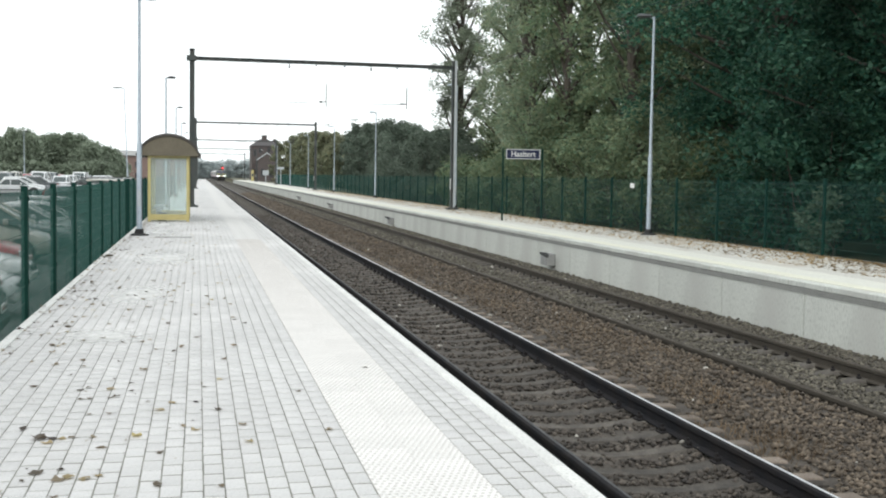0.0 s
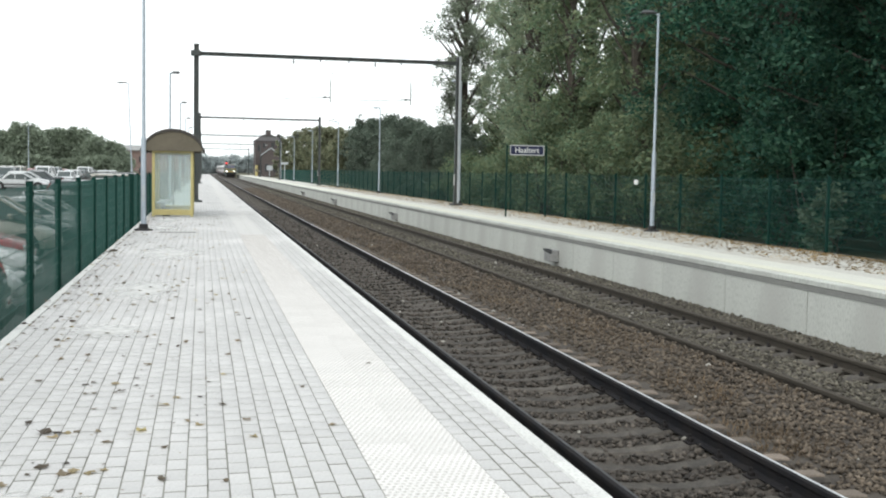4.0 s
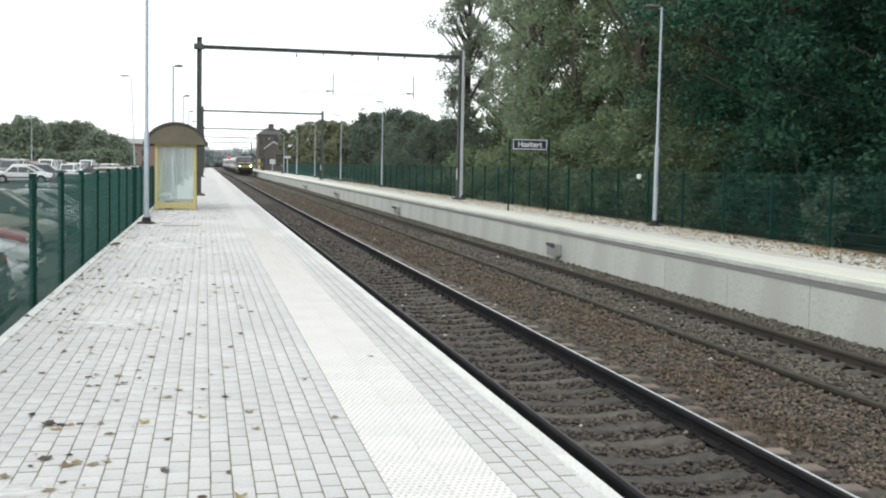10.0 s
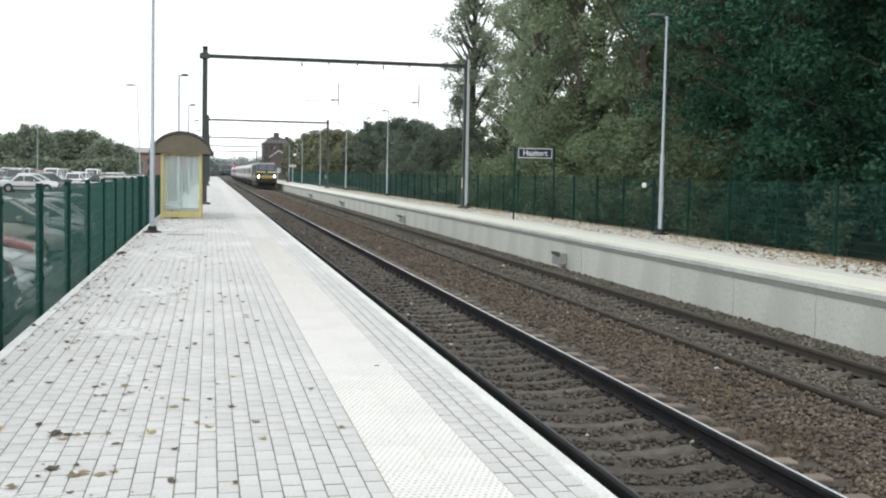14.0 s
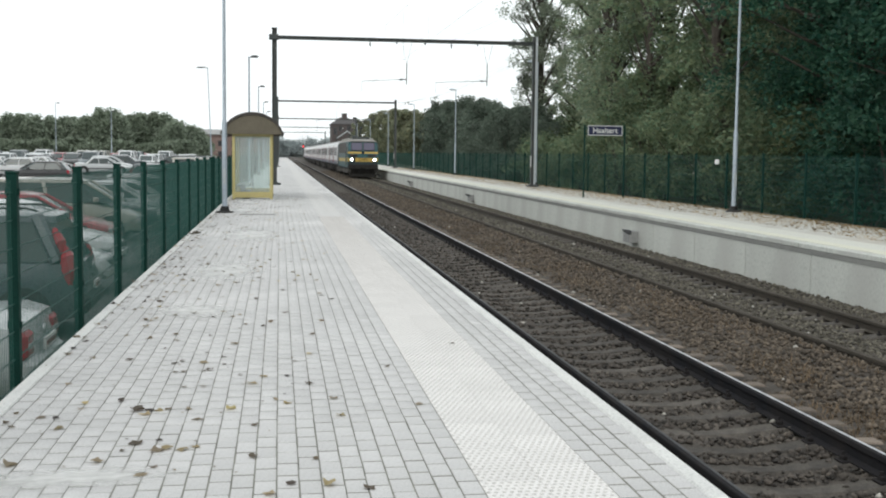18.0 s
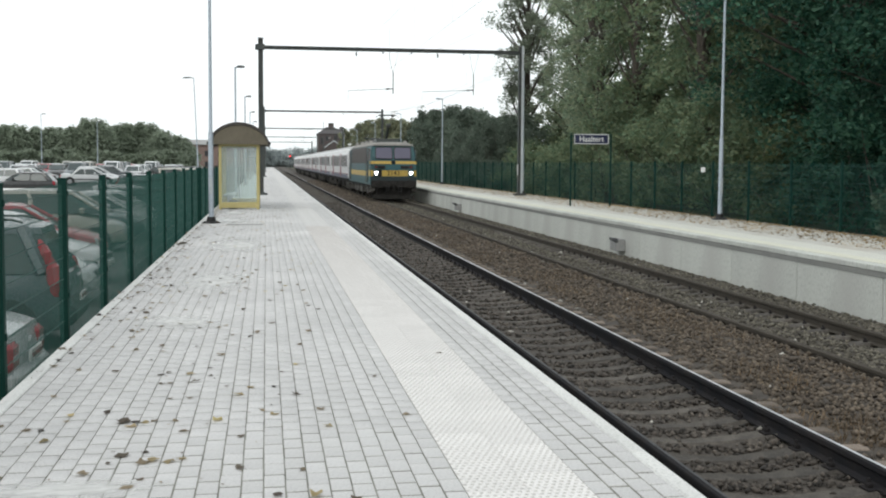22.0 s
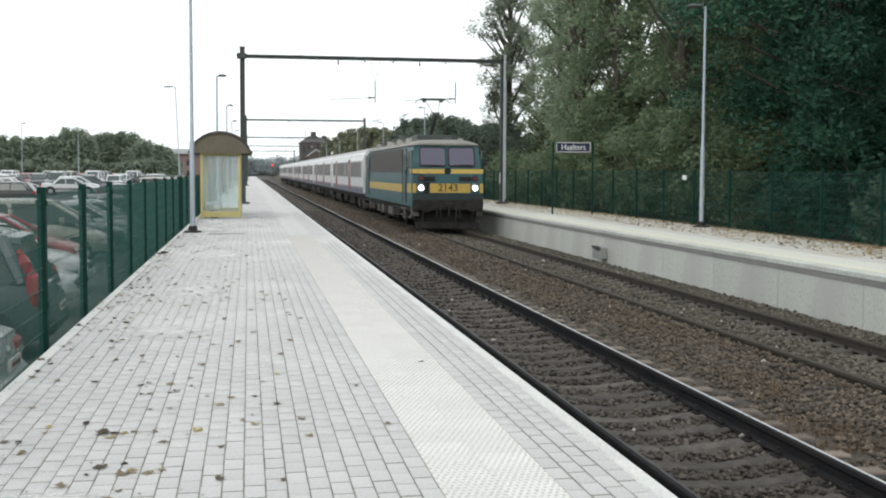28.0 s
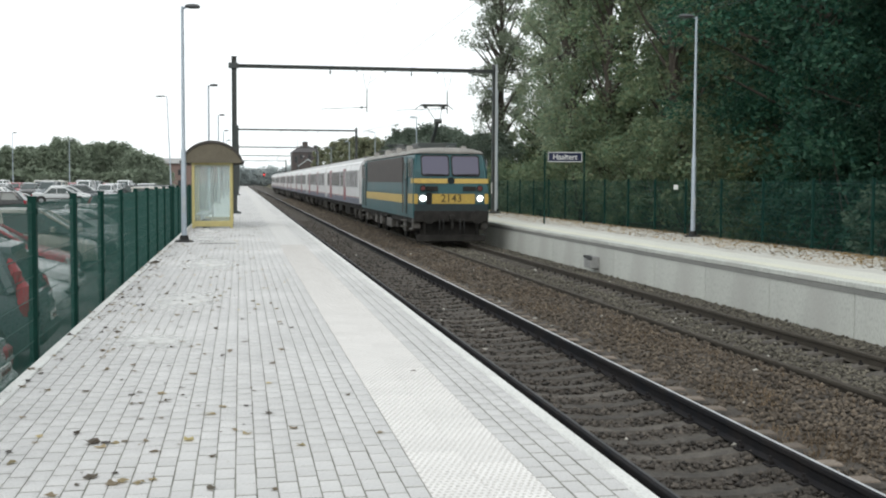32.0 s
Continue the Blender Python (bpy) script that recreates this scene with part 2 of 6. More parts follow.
# ---- mesh helpers ----
class Geo:
    """Collects vertices and faces of one mesh."""

    def __init__(self):
        self.v, self.f = [], []

    def add(self, verts, faces):
        k = len(self.v)
        self.v += [tuple(p) for p in verts]
        self.f += [tuple(i + k for i in f) for f in faces]
        return self

    def box(self, x0, x1, y0, y1, z0, z1, c=0.0):
        """A box, its top and upright edges chamfered by c."""
        if c <= 0:
            p = [(x, y, z) for z in (z0, z1) for x, y in ((x0, y0), (x1, y0), (x1, y1), (x0, y1))]
            return self.add(p, [(3, 2, 1, 0), (4, 5, 6, 7), (0, 1, 5, 4), (1, 2, 6, 5), (2, 3, 7, 6), (3, 0, 4, 7)])
        c = min(c, (x1 - x0) * 0.45, (y1 - y0) * 0.45, (z1 - z0) * 0.45)
        o = [(x0 + c, y0), (x1 - c, y0), (x1, y0 + c), (x1, y1 - c), (x1 - c, y1), (x0 + c, y1), (x0, y1 - c), (x0, y0 + c)]
        i = [(x0 + c, y0 + c), (x1 - c, y0 + c), (x1 - c, y0 + c), (x1 - c, y1 - c), (x1 - c, y1 - c), (x0 + c, y1 - c), (x0 + c, y1 - c), (x0 + c, y0 + c)]
        rings = [[(x, y, z0) for x, y in i], [(x, y, z0 + c) for x, y in o], [(x, y, z1 - c) for x, y in o], [(x, y, z1) for x, y in i]]
        return self.loft(rings, True)

    def loft(self, rings, caps=True):
        k, n = len(self.v), len(rings[0])
        for r in rings:
            self.v += [tuple(p) for p in r]
        for a in range(len(rings) - 1):
            for b in range(n):
                c = (b + 1) % n
                self.f.append((k + a * n + b, k + a * n + c, k + (a + 1) * n + c, k + (a + 1) * n + b))
        if caps:
            self.f.append(tuple(k + b for b in reversed(range(n))))
            self.f.append(tuple(k + (len(rings) - 1) * n + b for b in range(n)))
        return self

    def tube(self, points, radii, n=8):
        """A round bar through points."""
        pts = [Vector(p) for p in points]
        if not hasattr(radii, "__len__"):
            radii = [radii] * len(pts)
        rings = []
        for i, p in enumerate(pts):
            d = (pts[min(i + 1, len(pts) - 1)] - pts[max(i - 1, 0)]).normalized()
            a = d.cross(Vector((0, 0, 1)) if abs(d.z) < 0.9 else Vector((1, 0, 0))).normalized()
            b = d.cross(a)
            rings.append([p + (a * math.cos(q) + b * math.sin(q)) * radii[i] for q in (2 * math.pi * j / n for j in range(n))])
        return self.loft(rings)

    def sweep_y(self, profile, y0, y1):
        """A closed x,z profile drawn along y."""
        return self.loft([[(x, y0, z) for x, z in profile], [(x, y1, z) for x, z in profile]])

    def sweep_x(self, profile, x0, x1):
        return self.loft([[(x0, y, z) for y, z in profile], [(x1, y, z) for y, z in profile]])


def mesh(name, g, mat, smooth=False):
    me = bpy.data.meshes.new(name)
    me.from_pydata(g.v, [], g.f)
    bm = bmesh.new()
    bm.from_mesh(me)
    bmesh.ops.recalc_face_normals(bm, faces=bm.faces)
    bm.to_mesh(me)
    bm.free()
    me.materials.append(mat)
    if smooth:
        me.shade_smooth()
        me.set_sharp_from_angle(angle=radians(40))
    return me


def raw_mesh(name, verts, faces, mat):
    """A large mesh straight from arrays; faces all of one size."""
    me = bpy.data.meshes.new(name)
    verts, faces = np.asarray(verts, np.float32), np.asarray(faces, np.int32)
    k = faces.shape[1]
    me.vertices.add(len(verts))
    me.vertices.foreach_set("co", verts.ravel())
    me.loops.add(faces.size)
    me.loops.foreach_set("vertex_index", faces.ravel())
    me.polygons.add(len(faces))
    me.polygons.foreach_set("loop_start", np.arange(len(faces), dtype=np.int32) * k)
    me.update(calc_edges=True)
    me.materials.append(mat)
    return me


def part(name, g, mat, parent=None, label="", smooth=False, at=None):
    ob = new(name, g if isinstance(g, bpy.types.Mesh) else mesh(name, g, mat, smooth))
    if parent is not None:
        ob.parent = parent
    if label:
        ob["label"] = label
    if at is not None:
        ob.matrix_basis = at
    return ob


def thing(name, label, category, group="", kind="", at=None):
    ob = new(name)
    ob.empty_display_size = 0.2
    tagged(ob, label, category, group, kind)
    if at is not None:
        ob.matrix_basis = at
    return ob


# ---- plan ----
EDGE, CURB, TACT0, TACT1, COPE = 2.03, -1.702, 0.897, 1.507, 1.93
RAILZ, TRACKS, GAUGE = -0.68, (3.79, 7.43), 0.7525
FAR_EDGE, FAR_FENCE, NEAR_FENCE = 9.65, 13.5, -1.95
Y_END = 330.0


def park_z(y):
    return float(np.interp(y, [0, 36, 60, 118], [-0.95, -0.92, -0.75, -0.2]))


# ground, one sheet to the horizon
def ground_z(x, y):
    if x < -1.9:
        k = min(max((-x - 1.9) / 0.8, 0), 1)
        return -1.3 * (1 - k) + (park_z(y) - 0.03) * k
    if x < 13.6:
        return -1.3
    return -0.35 + 0.25 * noise.noise((x * 0.1, y * 0.1, 0))


_xs = [-3000, -900, -300, -120, -60, -40, -25, -15, -8, -4, -2.8, -2.7, -1.9, 4, 13.5, 13.9, 16, 20, 26, 34, 50, 80, 150, 400, 1000, 3000]
_ys = [-600, -100, -30, -10, 0, 10, 18, 36, 45, 60, 80, 100, 118, 140, 170, 220, 300, 450, 800, 1600, 3500]
_v = [(x, y, ground_z(x, y)) for y in _ys for x in _xs]
_f = [(j * len(_xs) + i, j * len(_xs) + i + 1, (j + 1) * len(_xs) + i + 1, (j + 1) * len(_xs) + i) for j in range(len(_ys) - 1) for i in range(len(_xs) - 1)]
tagged(part("ground", Geo().add(_v, _f), M_GROUND, smooth=True), "rough grassy ground around the railway station", "ground", kind="structure")
_g = Geo()
_py = [-20, 36, 60, 118, 190]
for a, b in zip(_py, _py[1:]):
    _g.add([(-62, a, park_z(a)), (-2.75, a, park_z(a)), (-2.75, b, park_z(b)), (-62, b, park_z(b))], [(0, 1, 2, 3)])
tagged(part("car_park", _g, M_ASPHALT), "dark asphalt surface of the station car park", "road", kind="structure")

# near platform: slab, curb, coping, joints' bed
_g = Geo()
_g.sweep_y([(CURB - 0.1, -1.25), (EDGE - 0.12, -1.25), (EDGE - 0.12, -0.14), (EDGE - 0.03, -0.14), (EDGE - 0.03, -0.085), (CURB - 0.1, -0.085)], -30, Y_END)
near_platform = tagged(part("platform_near", _g, M_CONC), "concrete body of the station platform", "platform", kind="structure")
_g = Geo()
_g.box(CURB, EDGE - 0.13, -30, Y_END, -0.085, -0.0028)
tagged(part("joint_bed", _g, M_JOINT, near_platform), "sandy joints between the pavers")


def pavers(x0, cols, pitch, y0, y1, rng, length=0.215, gap=0.0068):
    """Centre and size of each paver: columns along the platform, cross joints staggered."""
    out = []
    for c in range(cols):
        off = (0.5 * length if c % 2 else 0) + rng.uniform(-0.02, 0.02)
        y = y0 - off
        while y < y1:
            out.append((x0 + (c + 0.5) * pitch + rng.uniform(-0.0012, 0.0012), y + length / 2 + rng.uniform(-0.003, 0.003), pitch - gap, length - 0.018))
            y += length
    return out


_rng = random.Random(5)
PITCH = (TACT0 - CURB) / 24
_main = pavers(CURB, 24, PITCH, 4.4, 46, _rng) + pavers(TACT1, 4, (COPE - TACT1) / 4, 4.4, 46, _rng, gap=0.0095)
_near = [p for p in _main if p[1] < 6.75 and -0.9 < p[0] < 2][:300]
_rest = [p for p in _main if p not in set(_near)]
# the same courses carried on behind the camera and, as longer slabs that stand for several pavers, far ahead
_courses = {}
for p in _main:
    _courses.setdefault(int((p[0] - CURB) / PITCH) if p[0] < TACT0 else 100 + int((p[0] - TACT1) / (COPE - TACT1) * 4), []).append(p)
_back, _far = [], []
for c in _courses.values():
    x, y, w, h = c[0]
    _back += [(x, y - 0.215 * (k + 1), w, h) for k in range(57)]
    x, y, w, h = c[-1]
    _far += [(x, y + 0.1075 + 0.86 * (k + 0.5), w, 0.842) for k in range(86)]
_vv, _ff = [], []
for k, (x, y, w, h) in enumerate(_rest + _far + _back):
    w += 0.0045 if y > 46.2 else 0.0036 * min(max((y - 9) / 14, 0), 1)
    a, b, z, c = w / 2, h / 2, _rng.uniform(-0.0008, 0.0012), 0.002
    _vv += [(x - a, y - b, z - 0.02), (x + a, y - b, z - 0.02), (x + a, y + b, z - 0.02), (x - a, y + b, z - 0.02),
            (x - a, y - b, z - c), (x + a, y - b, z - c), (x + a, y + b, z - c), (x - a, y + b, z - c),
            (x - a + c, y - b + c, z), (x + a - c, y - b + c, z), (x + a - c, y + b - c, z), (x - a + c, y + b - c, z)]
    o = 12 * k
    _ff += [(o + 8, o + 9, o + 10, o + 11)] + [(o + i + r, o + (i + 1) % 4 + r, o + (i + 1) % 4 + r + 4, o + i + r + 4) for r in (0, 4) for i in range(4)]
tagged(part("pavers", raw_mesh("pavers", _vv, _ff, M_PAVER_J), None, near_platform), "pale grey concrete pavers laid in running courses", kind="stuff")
_g = Geo()
_g.box(CURB, TACT0, 120.0, Y_END, -0.05, -0.002).box(TACT1, COPE, 120.0, Y_END, -0.05, -0.002).box(CURB, TACT0, -30, -7.8, -0.05, -0.002).box(TACT1, COPE, -30, -7.8, -0.05, -0.002)
part("paving", _g, M_PAVER_J, near_platform, "pale concrete paving far along the platform")

# curb stones along the fence
_cm = mesh("curb_stone", Geo().box(-0.05, 0.05, -0.495, 0.495, -0.6, 0.012, 0.008), M_COPING)
for i in range(60):
    part("curb_stone", _cm, None, near_platform, at=pose(CURB - 0.05, 5 + i, 0.0))
part("curb", Geo().box(CURB - 0.1, CURB, 64.5, Y_END, -0.6, 0.01).box(CURB - 0.1, CURB, -30, 4.5, -0.6, 0.01), M_COPING, near_platform)
# coping stones at the edge
_cm = mesh("coping_stone", Geo().box(COPE - EDGE, 0.0, -0.497, 0.497, -0.14, 0.004, 0.012), M_COPING)
for i in range(-13, 70):
    part("coping_stone", _cm, None, near_platform, at=pose(EDGE, 4.5 + i, 0.0))
part("coping", Geo().box(COPE, EDGE, 74.0, Y_END, -0.14, 0.003).box(COPE, EDGE, -30, -9.0, -0.14, 0.003), M_COPING, near_platform)

# tactile tiles with round studs
_tw = (TACT1 - TACT0) / 2


def tactile_tile(mat):
    g = Geo().box(-_tw / 2 + 0.0008, _tw / 2 - 0.0008, -0.1492, 0.1492, -0.05, 0.002, 0.0012)
    return mesh("tactile_tile", g, mat)


def stud_field():
    g = Geo()
    for i in range(8):
        for j in range(6):
            x, y = (i - 3.5 + (0.25 if j % 2 else -0.25)) * _tw / 8, (j - 2.5) * 0.05
            rings = [[(x + r * math.cos(q), y + r * math.sin(q), z) for q in (math.pi * 2 * k / 4 for k in range(4))] for r, z in ((0.0118, 0.0015), (0.009, 0.006))]
            g.loft(rings)
    return mesh("studs", g, M_STUD)


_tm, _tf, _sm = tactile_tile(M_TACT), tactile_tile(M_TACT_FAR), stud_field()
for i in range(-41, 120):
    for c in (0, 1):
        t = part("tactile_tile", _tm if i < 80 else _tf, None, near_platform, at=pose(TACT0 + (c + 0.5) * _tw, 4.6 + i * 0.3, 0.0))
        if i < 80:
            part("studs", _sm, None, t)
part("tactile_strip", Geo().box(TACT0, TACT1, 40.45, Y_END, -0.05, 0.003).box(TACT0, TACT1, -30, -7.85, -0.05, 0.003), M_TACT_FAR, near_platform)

# far platform
_g = Geo().sweep_y([(FAR_EDGE + 0.14, -1.25), (13.9, -1.25), (13.9, -0.02), (FAR_EDGE + 0.14, -0.02)], 2, Y_END)
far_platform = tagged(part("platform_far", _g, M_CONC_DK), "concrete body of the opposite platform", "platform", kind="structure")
_wm = mesh("wall_panel", Geo().box(0, 0.12, -1.486, 1.486, -1.25, -0.185, 0.006), M_CONC)
_km = mesh("coping_beam", Geo().box(0.012, 0.25, -1.496, 1.496, -0.105, 0.0, 0.015), M_CONC)
for i in range(70):
    part("wall_panel", _wm, None, far_platform, at=pose(FAR_EDGE + 0.03, 3.35 + i * 3.0, 0.0))
for i in range(70):
    part("coping_beam", _km, None, far_platform, at=pose(FAR_EDGE, 3.85 + i * 3.0, 0.0))
part("wall", Geo().box(FAR_EDGE + 0.03, FAR_EDGE + 0.14, 212, Y_END, -1.25, -0.185).box(FAR_EDGE + 0.012, FAR_EDGE + 0.25, 212.5, Y_END, -0.105, 0), M_CONC, far_platform)
# Nearly flush band; its dark grey stands for the coping's shade on the wall.
part("shadow_band", Geo().box(FAR_EDGE + 0.02, FAR_EDGE + 0.16, 2.1, Y_END, -0.195, -0.1), M_CONC_DK, far_platform, "dark band standing for shade under the coping")
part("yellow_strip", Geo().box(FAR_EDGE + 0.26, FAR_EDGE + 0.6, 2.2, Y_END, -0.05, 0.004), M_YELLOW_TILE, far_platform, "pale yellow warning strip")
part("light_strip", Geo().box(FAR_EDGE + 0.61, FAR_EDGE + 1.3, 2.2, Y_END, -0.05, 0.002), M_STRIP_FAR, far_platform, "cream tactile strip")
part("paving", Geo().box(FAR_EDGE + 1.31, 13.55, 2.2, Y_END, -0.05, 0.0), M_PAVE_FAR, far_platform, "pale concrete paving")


# ---- track ----
def bed_z(x):
    """Top of the ballast across the line: hollow in the four-foot, banked up to the far track's inner rail head."""
    return float(np.interp(x, [1.8, 2.4, 3.0, 3.35, 3.79, 4.2, 4.6, 4.8, 5.1, 5.6, 6.15, 6.5, 6.62, 6.76, 7.4, 8.0, 8.5, 9.1, 9.7],
                           [-0.97, -0.9, -0.865, -0.885, -0.93, -0.895, -0.875, -0.89, -0.893, -0.85, -0.81, -0.775, -0.765, -0.81, -0.835, -0.885, -0.885, -0.895, -0.925]))


_g = Geo()
_bx = [1.8, 2.3, 2.8, 3.0, 3.35, 3.79, 4.2, 4.6, 4.8, 5.1, 5.65, 6.15, 6.5, 6.62, 6.76, 7.4, 8.0, 8.5, 8.8, 9.2, 9.7]
_by = [-8 + 0.5 * i for i in range(120)] + [52 + 4 * i for i in range(40)] + [215, 260, 330, 500, 900, 1800]
_bv = [(x, y, bed_z(x) + 0.025 * noise.noise((x * 1.7, y * 1.3, 3))) for y in _by for x in _bx]
_n = len(_bx)
_g.add(_bv, [(j * _n + i, j * _n + i + 1, (j + 1) * _n + i + 1, (j + 1) * _n + i) for j in range(len(_by) - 1) for i in range(_n - 1)])
tagged(part("ballast_bed", _g, M_BALLAST, smooth=True), "brown crushed-stone ballast under both tracks", "ballast", kind="structure")


def stones(name, count, seed, xr, yr, mat, lo, hi, lift, clear=False):
    """Loose crushed stones: uneven octahedra strewn on the bed, denser close by."""
    r = np.random.RandomState(seed)
    y = yr[0] * (yr[1] / yr[0]) ** r.rand(count) if yr[0] > 0 else r.uniform(yr[0], yr[1], count)
    x = r.uniform(xr[0], xr[1], count)
    if clear:
        # most stones lie in the cribs between the sleepers
        ph = (y - 4.3 + 0.3) % 0.6 - 0.3
        y = np.where((np.abs(ph) < 0.115) & (r.rand(count) < 0.9), y + 0.3, y)
    s = r.uniform(lo, hi, count) * (1 + 0.012 * np.maximum(y, 0))
    a = r.uniform(0, math.pi, count)
    base = np.array([(1, 0, 0), (0, 1, 0), (-1, 0, 0), (0, -1, 0), (0, 0, 0.75), (0, 0, -0.75)])
    v = base[None] * r.uniform(0.55, 1.2, (count, 6, 1))
    v += r.uniform(-0.25, 0.25, v.shape)
    c, q = np.cos(a)[:, None], np.sin(a)[:, None]
    vx, vy = v[..., 0] * c - v[..., 1] * q, v[..., 0] * q + v[..., 1] * c
    z = r.uniform(-0.012, lift, count) + np.array([bed_z(q) for q in x])
    p = np.stack([vx * s[:, None] + x[:, None], vy * s[:, None] + y[:, None], v[..., 2] * s[:, None] + z[:, None]], -1)
    f = np.array([(0, 1, 4), (1, 2, 4), (2, 3, 4), (3, 0, 4), (1, 0, 5), (2, 1, 5), (3, 2, 5), (0, 3, 5)])
    faces = (f[None] + 6 * np.arange(count)[:, None, None]).reshape(-1, 3)
    return raw_mesh(name, p.reshape(-1, 3), faces, mat)


for _nm, _ct, _sd, _xr, _mt, _lf in (("ballast_stones", 20000, 1, (2.1, 4.72), M_STONE_DK, 0.03), ("ballast_stones", 4200, 1, (4.72, 5.3), M_STONE_BR, 0.016), ("ballast_stones", 23000, 2, (5.28, 6.62), M_STONE_BR, 0.03),
                                     ("ballast_stones", 16000, 3, (6.74, 8.05), M_STONE_GR, 0.03), ("ballast_stones", 18000, 4, (8.3, 9.62), M_STONE_GR, 0.03)):
    tagged(new(_nm, stones(_nm, _ct, _sd, _xr, (5.5, 150), _mt, 0.018, 0.042 if _sd == 2 else 0.038, _lf, _sd == 1)), "loose crushed ballast stones beside the rails", "ballast", kind="stuff")

for _xr, _mt in (((2.1, 5.3), M_STONE_DK), ((5.3, 6.62), M_STONE_BR), ((6.74, 9.62), M_STONE_GR)):
    tagged(new("ballast_stones", stones("ballast_stones", 5000, 7, _xr, (-8, 5.6), _mt, 0.018, 0.036, 0.03, _xr[0] < 3)), "loose crushed ballast stones beside the rails", "ballast", kind="stuff")
tagged(new("pale_stones", stones("pale_stones", 130, 9, (2.6, 9.2), (6, 60), M_PALE, 0.02, 0.04, 0.05)), "few pale stones lying among the dark ballast", "ballast", kind="stuff")


def weeds(count, seed, xr, yr, mat):
    """Thin withered stalks standing among the stones."""
    r = np.random.RandomState(seed)
    x, y = r.uniform(xr[0], xr[1], count), yr[0] * (yr[1] / yr[0]) ** r.rand(count)
    keep = np.array([noise.noise((a * 1.4, b * 0.45, 7)) for a, b in zip(x, y)]) > 0.05
    x, y = x[keep], y[keep]
    n = len(x)
    z = np.array([bed_z(a) for a in x])
    h, a, w = r.uniform(0.03, 0.11, n), r.uniform(0, 2 * math.pi, n), r.uniform(0.004, 0.009, n)
    tip = np.stack([x + np.cos(a) * h * 0.8, y + np.sin(a) * h * 0.8, z + h], -1)
    p = np.stack([np.stack([x - w * np.sin(a), y + w * np.cos(a), z], -1), np.stack([x + w * np.sin(a), y - w * np.cos(a), z], -1), tip], 1)
    return raw_mesh("dry_weeds", p.reshape(-1, 3), np.arange(3 * n).reshape(-1, 3), mat)


M_WEED = foliage("withered_weed", (0.10, 0.075, 0.05), (0.22, 0.16, 0.105))
tagged(new("dry_weeds", weeds(16000, 12, (4.95, 6.5), (6, 70), M_WEED)), "withered brown weeds among the ballast between the tracks", "weeds", kind="stuff")
_head = [(-0.036, 0), (-0.036, -0.035), (-0.01, -0.05), (-0.009, -0.13), (-0.07, -0.147), (-0.07, -0.16), (0.07, -0.16), (0.07, -0.147), (0.009, -0.13), (0.01, -0.05), (0.036, -0.035), (0.036, 0), (0.028, 0.008), (-0.028, 0.008)]
_clip_m = mesh("rail_fastening", Geo().box(-0.14, 0.14, -0.07, 0.07, -0.175, -0.155, 0.004).box(-0.12, -0.07, -0.03, 0.03, -0.16, -0.115, 0.01).box(0.07, 0.12, -0.03, 0.03, -0.16, -0.115, 0.01)
               .tube([(-0.1, 0, -0.12), (-0.1, 0, -0.085)], 0.016, 6).tube([(0.1, 0, -0.12), (0.1, 0, -0.085)], 0.016, 6), M_RAIL_SIDE)
def sleeper_mesh(seed):
    """Concrete sleeper: level rail seats, a hollowed and narrower waist, crumbled dusty edges."""
    r = random.Random(seed)
    rings = []
    for q in range(17):
        x = -1.3 + 2.6 * q / 16 + (r.uniform(-0.02, 0.02) if q in (0, 16) else 0)
        dip = 0.065 * max(0.0, 1 - (x / 0.72) ** 2) + 0.02 * max(0.0, (abs(x) - 0.95) / 0.35)
        w = 0.135 - 0.03 * max(0.0, 1 - abs(x) / 0.5)
        a, b, t = -w + r.uniform(-0.005, 0.005), w + r.uniform(-0.005, 0.005), -dip + r.uniform(-0.002, 0.002)
        rings.append([(x, a, -0.2), (x, a, t - 0.03), (x, a + 0.03, t), (x, b - 0.03, t), (x, b, t - 0.03), (x, b, -0.2)])
    return mesh("sleeper", Geo().loft(rings), M_SLEEPER)


